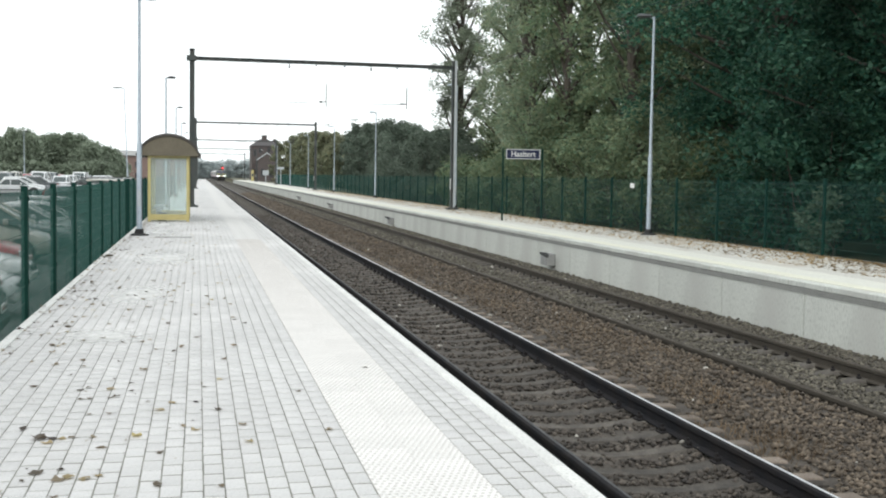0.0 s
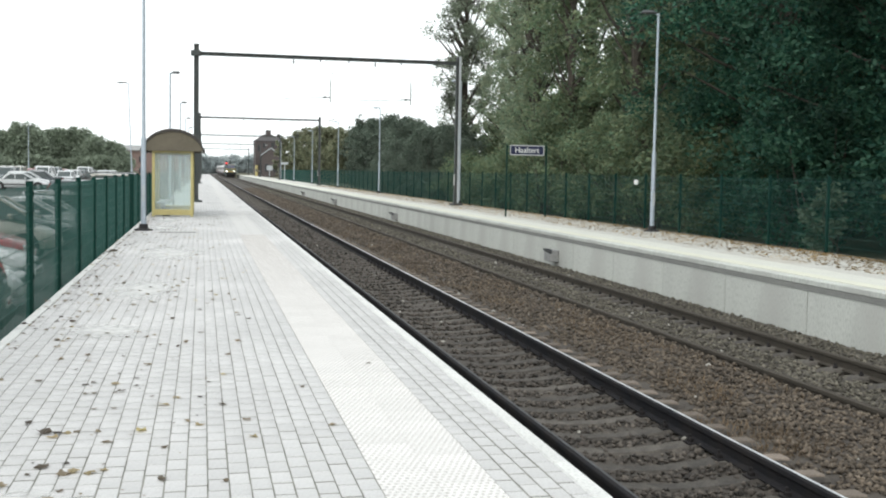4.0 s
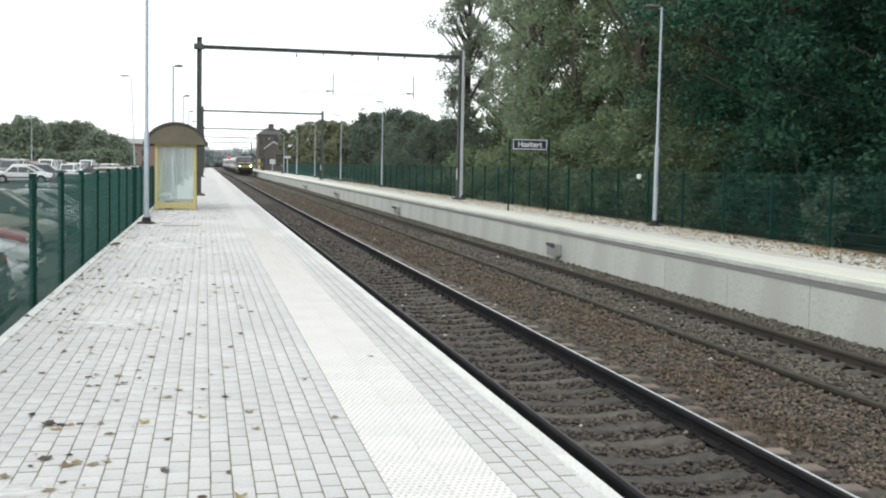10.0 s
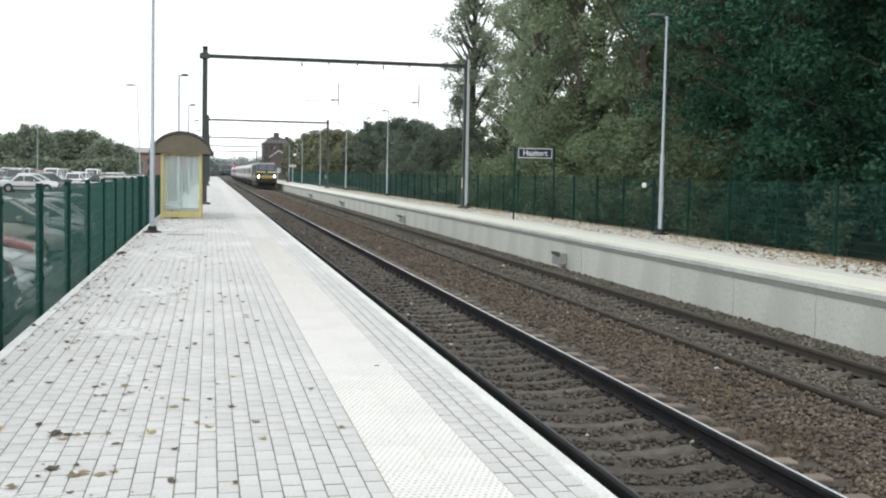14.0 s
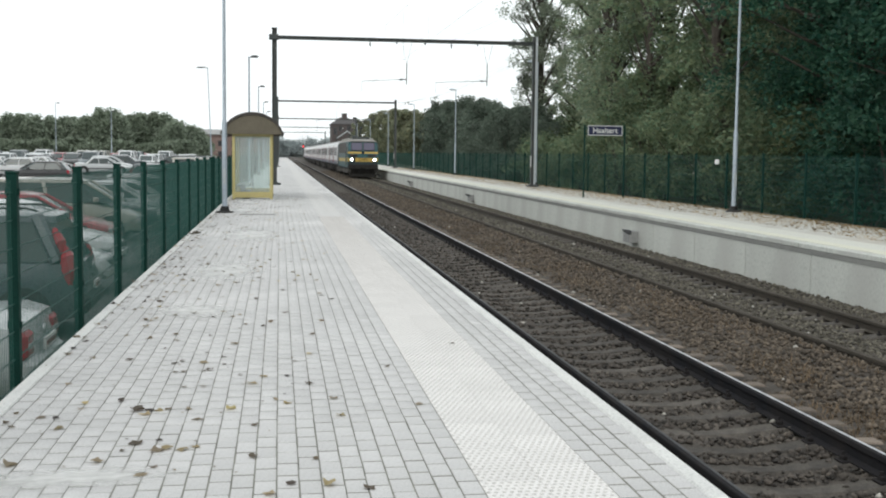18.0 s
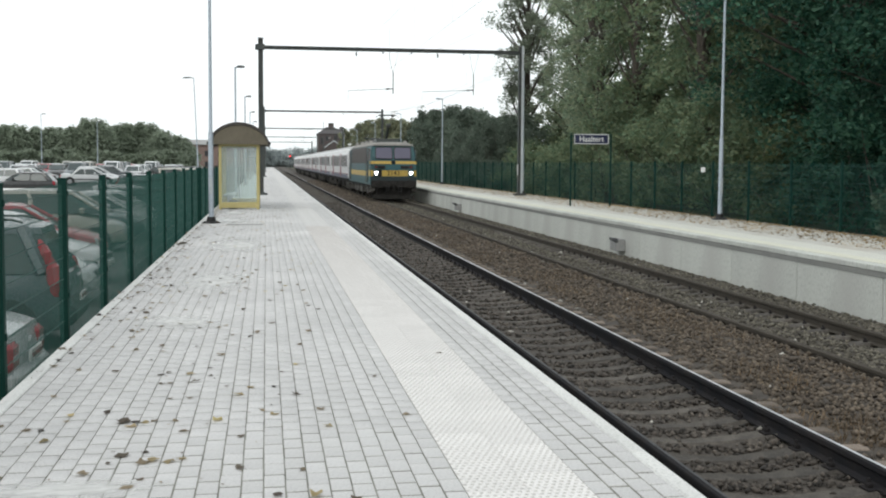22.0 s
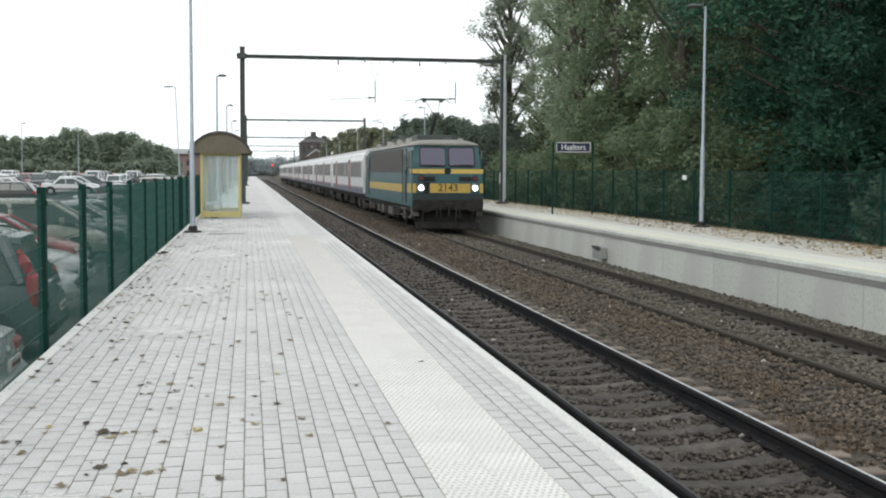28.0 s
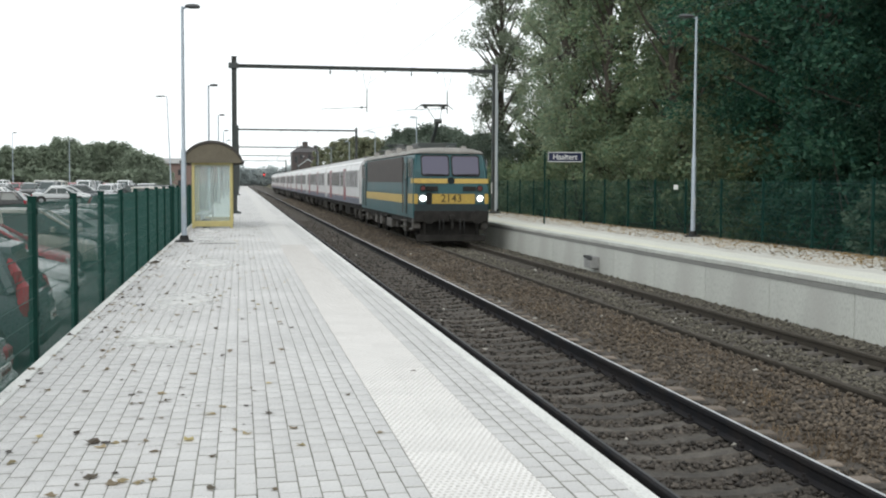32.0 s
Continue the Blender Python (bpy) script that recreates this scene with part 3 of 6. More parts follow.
M_SLEEPER_END = material("sandy_sleeper_end", (0.21, 0.172, 0.14), (0.135, 0.11, 0.09), 0.95, scale=6, fine=60, bump=0.5, vary=0.3)
_end_m = mesh("sleeper_end", Geo().box(1.03, 1.285, -0.092, 0.092, -0.06, 0.004, 0.012), M_SLEEPER_END)
for _k, _tx in enumerate(TRACKS):
    tr = thing("railway_track", "standard-gauge railway track on dusty concrete sleepers in ballast", "railway track", kind="structure")
    for sx in (-1, 1):
        x = _tx + sx * GAUGE
        r = part("rail", Geo().sweep_y([(x + a, RAILZ - 0.008 + b) for a, b in _head], -20, 1800), M_RAIL_SIDE if _k == 0 else M_RAIL_RUST, tr)
        part("running_surface", Geo().box(x + 0.002, x + 0.027, -20, 1800, RAILZ - 0.004, RAILZ + 0.003), M_RAIL_TOP if _k == 0 and sx > 0 else (M_RAIL_DULL if _k == 0 else M_RAIL_RUST), r, "polished running surface" if _k == 0 and sx > 0 else "")
    rr = random.Random(_k)
    _sls = [sleeper_mesh(_k * 9 + q) for q in range(6)]
    for i in range(110 if _k == 0 else 60):
        y = 4.3 + 0.6 * i
        sl = part("sleeper", _sls[i * 5 % 6], None, tr, at=pose(_tx + rr.uniform(-0.03, 0.03), y + rr.uniform(-0.02, 0.02), RAILZ - (0.157 if _k == 0 else 0.135), 0, 0, rr.uniform(-1.0, 1.0)))
        if _k == 0 and i < 80:
            part("sleeper_end", _end_m, None, sl, "sleeper end dusted with pale sand")
        if i < 45:
            for sx in (-1, 1):
                part("rail_fastening", _clip_m, None, tr, at=pose(_tx + sx * GAUGE, y, RAILZ))
    g = Geo()
    for i in list(range(-40 - (110 if _k == 0 else 60), -(110 if _k == 0 else 60))) + list(range(360)):
        y = 4.3 + 0.6 * ((110 if _k == 0 else 60) + i)
        g.box(_tx - 1.3, _tx + 1.3, y - 0.13, y + 0.13, RAILZ - 0.34, RAILZ - 0.18)
    tagged(part("sleepers", g, M_SLEEPER, tr), kind="stuff")


# ---- fences ----
def fence_panel_mesh(length, height, w=0.0018, hz=0.0016):
    g = Geo()
    n = int(length / 0.05)
    for i in range(n + 1):
        y = -length / 2 + i * length / n
        g.box(-w, w, y - w, y + w, 0, height)
    z = 0.05
    while z < height:
        for q in (-0.006, 0.006):
            g.box(q - hz, q + hz, -length / 2, length / 2, z - hz, z + hz)
        z += 0.2
    return mesh("mesh_panel", g, M_FENCE)


def fence_run(name, x, y0, y1, pitch, z0, z1, label, wire=0.0021, hz=0.0018, k=0.038):
    f = thing(name, label, "fence", kind="structure")
    pm = fence_panel_mesh(pitch - 0.05, z1 - z0 - 0.04, wire, hz)
    post = mesh("post", Geo().box(-k, k, -k, k, z0 - 0.6, z1 + 0.03, 0.004).box(-k - 0.005, k + 0.005, -k - 0.005, k + 0.005, z1 + 0.03, z1 + 0.05, 0.006)
                .box(-0.05, 0.05, -0.02, 0.02, z1 - 0.12, z1 - 0.07).box(-0.05, 0.05, -0.02, 0.02, z0 + 0.9, z0 + 0.95), M_FENCE_POST)
    y = y0
    while y < y1:
        part("post", post, None, f, at=pose(x, y, 0))
        part("mesh_panel", pm, None, f, at=pose(x, y + pitch / 2, z0 + 0.03))
        y += pitch
    part("post", post, None, f, at=pose(x, y, 0))
    return f


fence_run("fence_near", NEAR_FENCE, -7.4, 32.0, 2.65, -0.6, 1.38, "dark green welded mesh fence beside the car park")
fence_run("fence_near", NEAR_FENCE, 33.6, 100, 2.65, -0.6, 1.38, "dark green welded mesh fence beyond the gap at the shelter")
fence_run("fence_far", FAR_FENCE, 12.2, 200, 2.65, -0.1, 1.66, "dark green welded mesh fence before the woodland", wire=0.0017, hz=0.0027, k=0.03)


# ---- overhead line: portals, droppers, wires ----
def portal(y, label):
    p = thing("catenary_portal", label, "catenary portal", "catenary portals along the line")
    xl, xr, zb = -0.3, 12.5, 7.08
    for x in (xl, xr):
        g = Geo()
        top = 7.5 if x < 0 else 7.42
        k = 0.105 if x < 0 else 0.1
        for a in (-k, k):
            g.box(x + a - 0.012, x + a + 0.012, y - k, y + k, 0.0, top)
        g.box(x - k, x + k, y - 0.006, y + 0.006, 0.0, top)
        m = part("mast", g, M_MAST, p)
        # Lighter strip laid on the mast to paint its lit side.
        if x > 0:
            part("flange", Geo().box(x + 0.015, x + k + 0.02, y - k - 0.02, y - k, 0.13, top), M_GREY_PAINT if y < 60 else M_MAST_GREY, m, "lighter strip standing for the lit side of the mast")
        part("base_plate", Geo().box(x - 0.3, x + 0.3, y - 0.25, y + 0.25, 0.0, 0.09, 0.02).box(x - 0.17, x + 0.17, y - 0.17, y + 0.17, 0.09, 0.13, 0.01), M_MAST, m)
        if x > 0:
            part("warning_plate", Geo().box(x - 0.16, x - 0.115, y - 0.12, y - 0.1, 1.0, 1.55), M_WHITE, m, "narrow white plate")
        else:
            part("mast_cap", Geo().box(x - 0.14, x + 0.14, y - 0.12, y + 0.12, top, top + 0.03, 0.005), M_MAST, m)
            part("bracket", Geo().box(x - 0.26, x + 0.2, y - 0.14, y + 0.14, zb - 0.12, zb + 0.14, 0.02), M_MAST, m)
    g = Geo()
    for dz in (-0.075, 0.075):
        g.box(xl - 0.05, xr + 1.6 if dz > 0 else xr + 0.1, y - 0.06, y + 0.06, zb + dz - 0.012, zb + dz + 0.012)
    x, up = xl, True
    while x < xr:
        g.tube([(x, y, zb - 0.07 if up else zb + 0.07), (x + 0.3, y, zb + 0.07 if up else zb - 0.07)], 0.018, 4)
        x, up = x + 0.3, not up
    g.box(xl, xr, y - 0.006, y + 0.006, zb - 0.06, zb + 0.06)
    part("beam", g, M_MAST, p)
    for a in (xr + 1.1, xr + 1.4):
        part("feeder_insulator", Geo().tube([(a, y, zb + 0.08), (a, y, zb + 0.02), (a, y, zb - 0.1), (a, y, zb - 0.12), (a, y, zb - 0.22)], [0.03, 0.06, 0.045, 0.06, 0.03], 8), M_WHITE, p, "white porcelain insulator")
    # short insulators under the beam, and the drop posts that steady the wires over each track
    for x in (4.3, 8.3, 9.6, 5.6, 7.0):
        ln = 0.2 if x in (4.3, 8.3) else 0.06
        g = Geo().tube([(x, y, zb - 0.09 - ln * q - 0.03 * q) for q in (0, 0.3, 0.32, 0.5, 0.52, 0.75, 0.77, 1)], [0.02, 0.02, 0.045, 0.028, 0.045, 0.028, 0.045, 0.02], 8)
        part("insulator", g, M_MAST_GREY, p)
    for tx, x in zip(TRACKS, (6.1, 10.1)):
        g = Geo().tube([(x - 0.2, y, zb - 0.1), (x - 0.09, y, 6.3), (x, y, 5.95)], 0.008, 5).tube([(x + 0.25, y, zb - 0.1), (x + 0.09, y, 6.3), (x, y, 5.95)], 0.008, 5)
        part("hanger", g, M_MAST_GREY, p)
        s = part("drop_post", Geo().tube([(x, y, 6.0), (x, y, 4.95)], 0.025, 6), M_MAST_GREY, p)
        part("steady_arm", Geo().tube([(x, y, 5.2), (x - 0.3, y, 5.19)], 0.03, 6).tube([(x - 0.3, y, 5.19), (tx + 0.1, y, 5.08)], 0.012, 5).tube([(tx + 0.12, y, 5.08), (tx + 0.1, y, 4.62)], 0.006, 4), M_MAST_GREY, s)
        part("strut_insulator", Geo().tube([(x - 0.2, y, 5.195), (x - 0.26, y, 5.19), (x - 0.34, y, 5.19)], [0.03, 0.055, 0.03], 8), M_MAST, s)
    return p


for _y in (56, 125, 190, 255, 320):
    portal(float(_y), "dark steel overhead-line portal spanning both tracks")
for _k, _tx in enumerate(TRACKS):
    g = Geo()
    for y0, y1 in ((-20, 56), (56, 125), (125, 190), (190, 255), (255, 320), (320, 390)):
        pts = [(_tx + 0.1, y0 + (y1 - y0) * i / 8, 4.6) for i in range(9)]
        g.tube(pts, 0.0035, 4)
        pts = [(_tx + 0.1, y0 + (y1 - y0) * i / 8, 6.85 - 3.4 * (i / 8) * (1 - i / 8)) for i in range(9)]
        g.tube(pts, 0.004, 4)
        for i in range(1, 12):
            s = i / 12
            g.tube([(_tx + 0.1, y0 + (y1 - y0) * s, 4.6), (_tx + 0.1, y0 + (y1 - y0) * s, 6.85 - 3.4 * s * (1 - s))], 0.002, 3)
    tagged(part("overhead_wire", g, M_WIRE), "thin overhead contact wire with droppers above the track", "overhead wire")
for x, z in ((13.6, 7.25), (13.9, 7.25)):
    for y0, y1 in ((-20, 56), (56, 125), (125, 190), (190, 255)):
        g = Geo().tube([(x, y0 + (y1 - y0) * i / 8, z - 2.4 * (i / 8) * (1 - i / 8)) for i in range(9)], 0.008, 4)
        tagged(part("feeder_cable", g, M_WIRE), "thin feeder cable hung on the portal brackets", "cable", "feeder cables")


# ---- lamps ----
def platform_lamp(x, y, z0, arm, height=6.1, label="slim grey two-stage platform lamp post with a flat head", head_mat=M_MAST_GREY):
    o = thing("street_lamp", label, "street lamp", "lamps along the platforms", at=pose(x, y, z0))
    p = part("pole", Geo().tube([(0, 0, 0.0), (0, 0, 2.3), (0, 0, 2.4), (0, 0, height)], [0.068, 0.064, 0.046, 0.036], 12), M_GALV, o, smooth=True)
    part("base_sleeve", Geo().tube([(0, 0, 0), (0, 0, 0.03), (0, 0, 0.06), (0, 0, 0.17)], [0.24, 0.23, 0.12, 0.1], 12), M_BLACK, p, "black base sleeve", smooth=True)
    part("inspection_door", Geo().box(-0.035, 0.035, -0.073, -0.06, 0.75, 1.15, 0.004), M_GREY_PAINT, p)
    part("arm", Geo().tube([(0, 0, height - 0.06), (arm * 0.15, 0, height - 0.02), (arm * 0.3, 0, height)], 0.025, 8), M_GALV, o)
    g = Geo()
    rings = []
    for s, w, h in ((0.12, 0.05, 0.035), (0.25, 0.11, 0.07), (0.5, 0.13, 0.08), (0.72, 0.11, 0.065), (0.8, 0.05, 0.03)):
        rings.append([(arm * s / 0.75 * 0.9, w * a, height + h * b) for a, b in ((-1, 0), (-0.7, 0.8), (0, 1), (0.7, 0.8), (1, 0), (0.6, -0.5), (-0.6, -0.5))])
    h = part("lamp_head", g.loft(rings), head_mat, o, "flat lamp head", smooth=True)
    part("lens", Geo().box(min(arm * 0.35, arm * 0.8), max(arm * 0.35, arm * 0.8), -0.07, 0.07, height - 0.035, height - 0.02, 0.004), M_WHITE, h)
    return o


for _y in (30.07, 54.5, 79, 103.5, 128, 152.5):
    platform_lamp(-1.47, _y, 0.0, 0.46, 6.0)
# Heads past y = 40 take a paler steel that stands for sky glare.
for _x, _y in ((13.05, 31.7), (13.2, 58.4), (13.05, 85.2), (13.05, 112), (13.05, 139), (13.05, 166.9), (13.05, 195)):
    platform_lamp(_x, _y, 0.0, -0.55, 6.4, head_mat=M_MAST_GREY if _y < 40 else M_GALV)
for _x, _y, _h, _a in ((-5.9, 102.0, 9.2, -1.0), (-28.0, 150.0, 7.6, 0.6), (-21.2, 150.0, 6.7, 0.6)):
    _o = platform_lamp(_x, _y, park_z(_y), _a, _h, "tall slim lamp post standing in the car park")
    if _y < 120:
        _o.matrix_basis = pose(_x, _y, park_z(_y), 0, -2.2, 0)

M_GREY_BOX = material("weathered_grey_steel", (0.33, 0.33, 0.325), (0.26, 0.26, 0.255), 0.7, scale=4, fine=50)
# ---- waiting shelter ----
M_YEL = material("worn_yellow_paint", (0.56, 0.48, 0.20), (0.47, 0.40, 0.18), 0.55, scale=3, fine=50, bump=0.05)
M_ROOF = material("brown_shelter_roof", (0.15, 0.128, 0.09), (0.12, 0.104, 0.072), 0.6, scale=3, fine=50)
M_ROOF_DK = material("dark_roof_trim", (0.06, 0.05, 0.045), (0.045, 0.04, 0.035), 0.6)
M_PANE = glass("shelter_glass", (0.90, 0.945, 0.935), 0.12, 0.17)


def shelter():
    o = thing("waiting_shelter", "yellow-framed glass waiting shelter with a brown barrel roof", "shelter", at=pose(-1.62, 38.7, 0.0))
    w, d, h = 1.33, 4.2, 2.19
    for x in (0.045, w - 0.045):
        for y in (0, d / 2, d):
            part("post", Geo().box(x - 0.045, x + 0.045, y - 0.045, y + 0.045, 0.0, h, 0.008), M_YEL, o)
    for y in (0, d):
        part("plinth", Geo().box(0.09, w - 0.09, y - 0.03, y + 0.03, 0.05, 0.24, 0.008), M_YEL, o)
        part("head_rail", Geo().box(0.09, w - 0.09, y - 0.035, y + 0.035, h - 0.09, h, 0.006), M_YEL, o)
        part("pane", Geo().box(0.09, w - 0.09, y - 0.006, y + 0.006, 0.24, h - 0.09), M_PANE, o)
        if y > 0:
            part("glazing_bar", Geo().box(w * 0.42, w * 0.45, y - 0.012, y + 0.012, 0.24, h - 0.09), M_GREY_PAINT, o)
    part("back_rail", Geo().box(0.02, 0.07, 0.05, d - 0.05, 0.05, 0.24, 0.006), M_YEL, o)
    for y in (0, d / 2):
        part("pane", Geo().box(0.035, 0.05, y + 0.05, y + d / 2 - 0.05, 0.24, h - 0.09), M_PANE, o)
    part("bench", Geo().box(0.12, 0.5, 0.3, d - 0.3, 0.42, 0.47, 0.012).box(0.25, 0.32, 0.6, 0.68, 0.0, 0.42).box(0.25, 0.32, d - 0.7, d - 0.62, 0.0, 0.42), M_GREY_PAINT, o, "grey slatted bench")
    part("litter_bin", Geo().tube([(0.45, 0.5, 0.0), (0.45, 0.5, 0.12), (0.45, 0.5, 0.3)], [0.13, 0.15, 0.16], 10), M_MAST_GREY, o)
    # barrel roof with closed gable ends
    n = 14
    outer = [(w / 2 - 1.02 * math.cos(math.pi * (0.08 + 0.84 * i / n)) / math.cos(math.pi * 0.08), 2.2 + 0.7 * (math.sin(math.pi * (0.08 + 0.84 * i / n)) - 0.249) / 0.751) for i in range(n + 1)]
    inner = [(w / 2 + (x - w / 2) * 0.955, 2.17 + (z - 2.2) * 0.93) for x, z in outer]
    part("roof_shell", Geo().sweep_y(outer + inner[::-1], -0.22, d + 0.22), M_ROOF_DK, o, smooth=True)
    for y in (-0.17, d + 0.12):
        part("gable", Geo().sweep_y([(w / 2 + (x - w / 2) * 0.95, 2.165 + (z - 2.2) * 0.92) for x, z in outer], y, y + 0.05), M_ROOF, o)
    part("gutter", Geo().tube([(w / 2 + 1.0, -0.2, 2.2), (w / 2 + 1.0, d + 0.2, 2.2)], 0.05, 8), M_ROOF_DK, o)
    part("gutter", Geo().tube([(w / 2 - 1.0, -0.2, 2.2), (w / 2 - 1.0, d + 0.2, 2.2)], 0.05, 8), M_ROOF_DK, o)
    return o


shelter()
tagged(part("drain_cover", Geo().box(-1.05, -0.15, 29.05, 29.5, -0.004, 0.006, 0.002), M_CONC_DK), "dark metal drain cover set in the paving", "drain cover")


# ---- station name board ----
M_SIGN = material("navy_enamel", (0.018, 0.025, 0.075), (0.014, 0.02, 0.06), 0.4, scale=4, fine=60, bump=0.02)


def letters(text, size, mat, name="lettering", depth=0.004):
    c = bpy.data.curves.new(name, "FONT")
    c.body, c.size, c.extrude, c.align_x, c.align_y = text, size, depth, "CENTER", "CENTER"
    c.offset = 0.004 * size / 0.3
    ob = new(name, c)
    dg = bpy.context.evaluated_depsgraph_get()
    me = bpy.data.meshes.new_from_object(ob.evaluated_get(dg))
    bpy.data.objects.remove(ob)
    me.materials.clear()
    me.materials.append(mat)
    return me


def name_board():
    o = thing("station_sign", "navy station name board reading Haaltert on two green posts", "sign", at=pose(12.12, 42, 0))
    b = part("board", Geo().box(-0.68, 0.68, -0.02, 0.02, 2.34, 2.73, 0.006), M_SIGN, o)
    for x0, x1, z0, z1 in ((-0.67, 0.67, 2.695, 2.722), (-0.67, 0.67, 2.348, 2.375), (-0.67, -0.643, 2.375, 2.695), (0.643, 0.67, 2.375, 2.695)):
        part("border", Geo().box(x0, x1, -0.026, -0.02, z0, z1), M_WHITE, b, "white border")
    part("lettering", letters("Haaltert", 0.29, M_WHITE), None, b, "white letters", at=pose(0, -0.024, 2.532, 90, 0, 0))
    for x in (-0.79, 0.77):
        part("post", Geo().box(x - 0.028, x + 0.028, -0.028, 0.028, 0.0, 2.74, 0.005), M_FENCE_POST, o)
    for z in (2.42, 2.65):
        part("crossbar", Geo().box(-0.76, 0.74, 0.02, 0.045, z - 0.02, z + 0.02), M_FENCE, o)
    return o


name_board()
tagged(part("white_marker", Geo().box(-0.085, 0.085, -0.02, 0.0, -0.075, 0.075, 0.01).box(-0.02, 0.02, 0.0, 0.06, -0.05, 0.05), M_WHITE, at=pose(13.42, 34.0, 1.44, 0, 0, -60)), "small white plate fixed to the green fence", "sign")

for _y in (30.3, 57.0, 83.7, 110.4):
    o = thing("wall_box", "grey steel cable box with dark flap on the wall", "cable box", "cable boxes on the wall", at=pose(FAR_EDGE + 0.03, _y, -0.62))
    part("case", Geo().box(-0.27, 0.0, -0.2, 0.35, -0.17, 0.16, 0.015), M_GREY_BOX, o)
    part("flap", Geo().loft([[(-0.28, -0.2, 0.06), (-0.2, -0.2, 0.06), (-0.2, -0.2, 0.16), (-0.28, -0.2, 0.16)], [(-0.48, -0.24, 0.17), (-0.30, -0.24, 0.13), (-0.28, -0.24, 0.20), (-0.48, -0.24, 0.22)]]), M_MAST_GREY, o, "dark open flap")

# red signal at the far end of the station
o = thing("signal", "slim railway signal showing a red light", "signal", at=pose(5.78, 285, -0.95))
part("post", Geo().tube([(0, 0, 0), (0, 0, 3.6)], 0.05, 8), M_MAST_GREY, o)
h = part("signal_head", Geo().box(-0.24, 0.24, -0.08, 0.08, 3.5, 4.5, 0.05), M_BLACK, o)
part("red_lens", Geo().tube([(0, -0.08, 4.0), (0, -0.12, 4.0)], 0.2, 12), glow("red_signal_light", (1.0, 0.08, 0.08), 1.6), h, "lit red lens")

# small white boards far along the opposite platform
for _x, _y, _w, _h, _z in ((12.4, 177, 1.05, 0.35, 2.55), (12.4, 217, 1.1, 0.9, 1.6)):
    o = thing("information_board", "white information board on a post on the opposite platform", "sign", "boards on the far platform", at=pose(_x, _y, 0))
    part("post", Geo().tube([(0, 0, 0), (0, 0, _z)], 0.06, 8), M_GREY_PAINT, o)
    part("board", Geo().box(-_w / 2, _w / 2, -0.09, -0.05, _z - 0.1, _z - 0.1 + _h, 0.01), M_GREY_PAINT, o)


# yellow ticket cabinet near the end of the opposite platform
o = thing("ticket_machine", "tall yellow cabinet standing on the opposite platform", "ticket machine", at=pose(12.6, 275, 0.0))
part("cabinet", Geo().box(-0.3, 0.3, -0.25, 0.25, 0.05, 2.6, 0.03), M_YEL, o)
part("plinth", Geo().box(-0.27, 0.27, -0.22, 0.22, 0.0, 0.05), M_MAST, o)
part("panel", Geo().box(-0.2, 0.2, -0.262, -0.25, 1.1, 1.8), M_MAST_GREY, o, "dark front panel")


# ---- the train: locomotive and coaches ----
M_TEAL = material("teal_blue_paint", (0.018, 0.092, 0.105), (0.015, 0.074, 0.086), 0.42, scale=2, fine=40, bump=0.03, stain=(0.045, 0.085, 0.092))
M_TYEL = material("yellow_paint_band", (0.56, 0.39, 0.08), (0.48, 0.33, 0.08), 0.4, scale=3, fine=40, bump=0.03)
M_LROOF = material("dusty_grey_roof", (0.31, 0.295, 0.275), (0.22, 0.21, 0.195), 0.7, scale=2, fine=30)
M_GRILLE = material("dark_brown_grille", (0.085, 0.07, 0.065), (0.06, 0.05, 0.045), 0.6, scale=3, fine=60)
M_UNDER = material("sooty_underframe", (0.024, 0.023, 0.022), (0.045, 0.042, 0.039), 0.9, scale=3, fine=40, bump=0.2, spec=0.15)
M_UNDER_GR = material("dusty_bogie_grey", (0.13, 0.12, 0.11), (0.08, 0.075, 0.068), 0.8, scale=3, fine=40, bump=0.2)
M_CABGLASS = glass("cab_windscreen", (0.125, 0.118, 0.172), 0.06, 0.9)
M_WINDOW = glass("coach_window", (0.17, 0.18, 0.19), 0.1, 0.92)
M_LAMP = glow("lit_headlamp", (1.0, 0.98, 0.92), 45.0)
M_TAIL = material("unlit_red_lamp", (0.14, 0.03, 0.03), (0.10, 0.02, 0.02), 0.3)
M_COACH = material("white_coach_paint", (0.74, 0.735, 0.74), (0.66, 0.655, 0.66), 0.35, scale=2, fine=40, bump=0.02, stain=(0.52, 0.51, 0.50))
M_COACH_BLUE = material("slate_blue_skirt_paint", (0.12, 0.13, 0.18), (0.09, 0.10, 0.14), 0.45, scale=2, fine=40)
M_RED = material("red_door_paint", (0.27, 0.06, 0.068), (0.22, 0.05, 0.056), 0.45, scale=3, fine=40)
M_COACH_ROOF = material("pale_grey_coach_roof", (0.5, 0.5, 0.5), (0.38, 0.38, 0.38), 0.6, scale=2, fine=30)
M_BANDGREY = material("light_grey_window_band", (0.40, 0.40, 0.41), (0.33, 0.33, 0.34), 0.4, scale=2, fine=40)
M_NOSE = material("sooty_teal_paint", (0.02, 0.038, 0.043), (0.018, 0.026, 0.028), 0.6, scale=3, fine=40)
M_DIGIT = material("dark_lettering", (0.10, 0.07, 0.02), (0.08, 0.055, 0.015), 0.5)


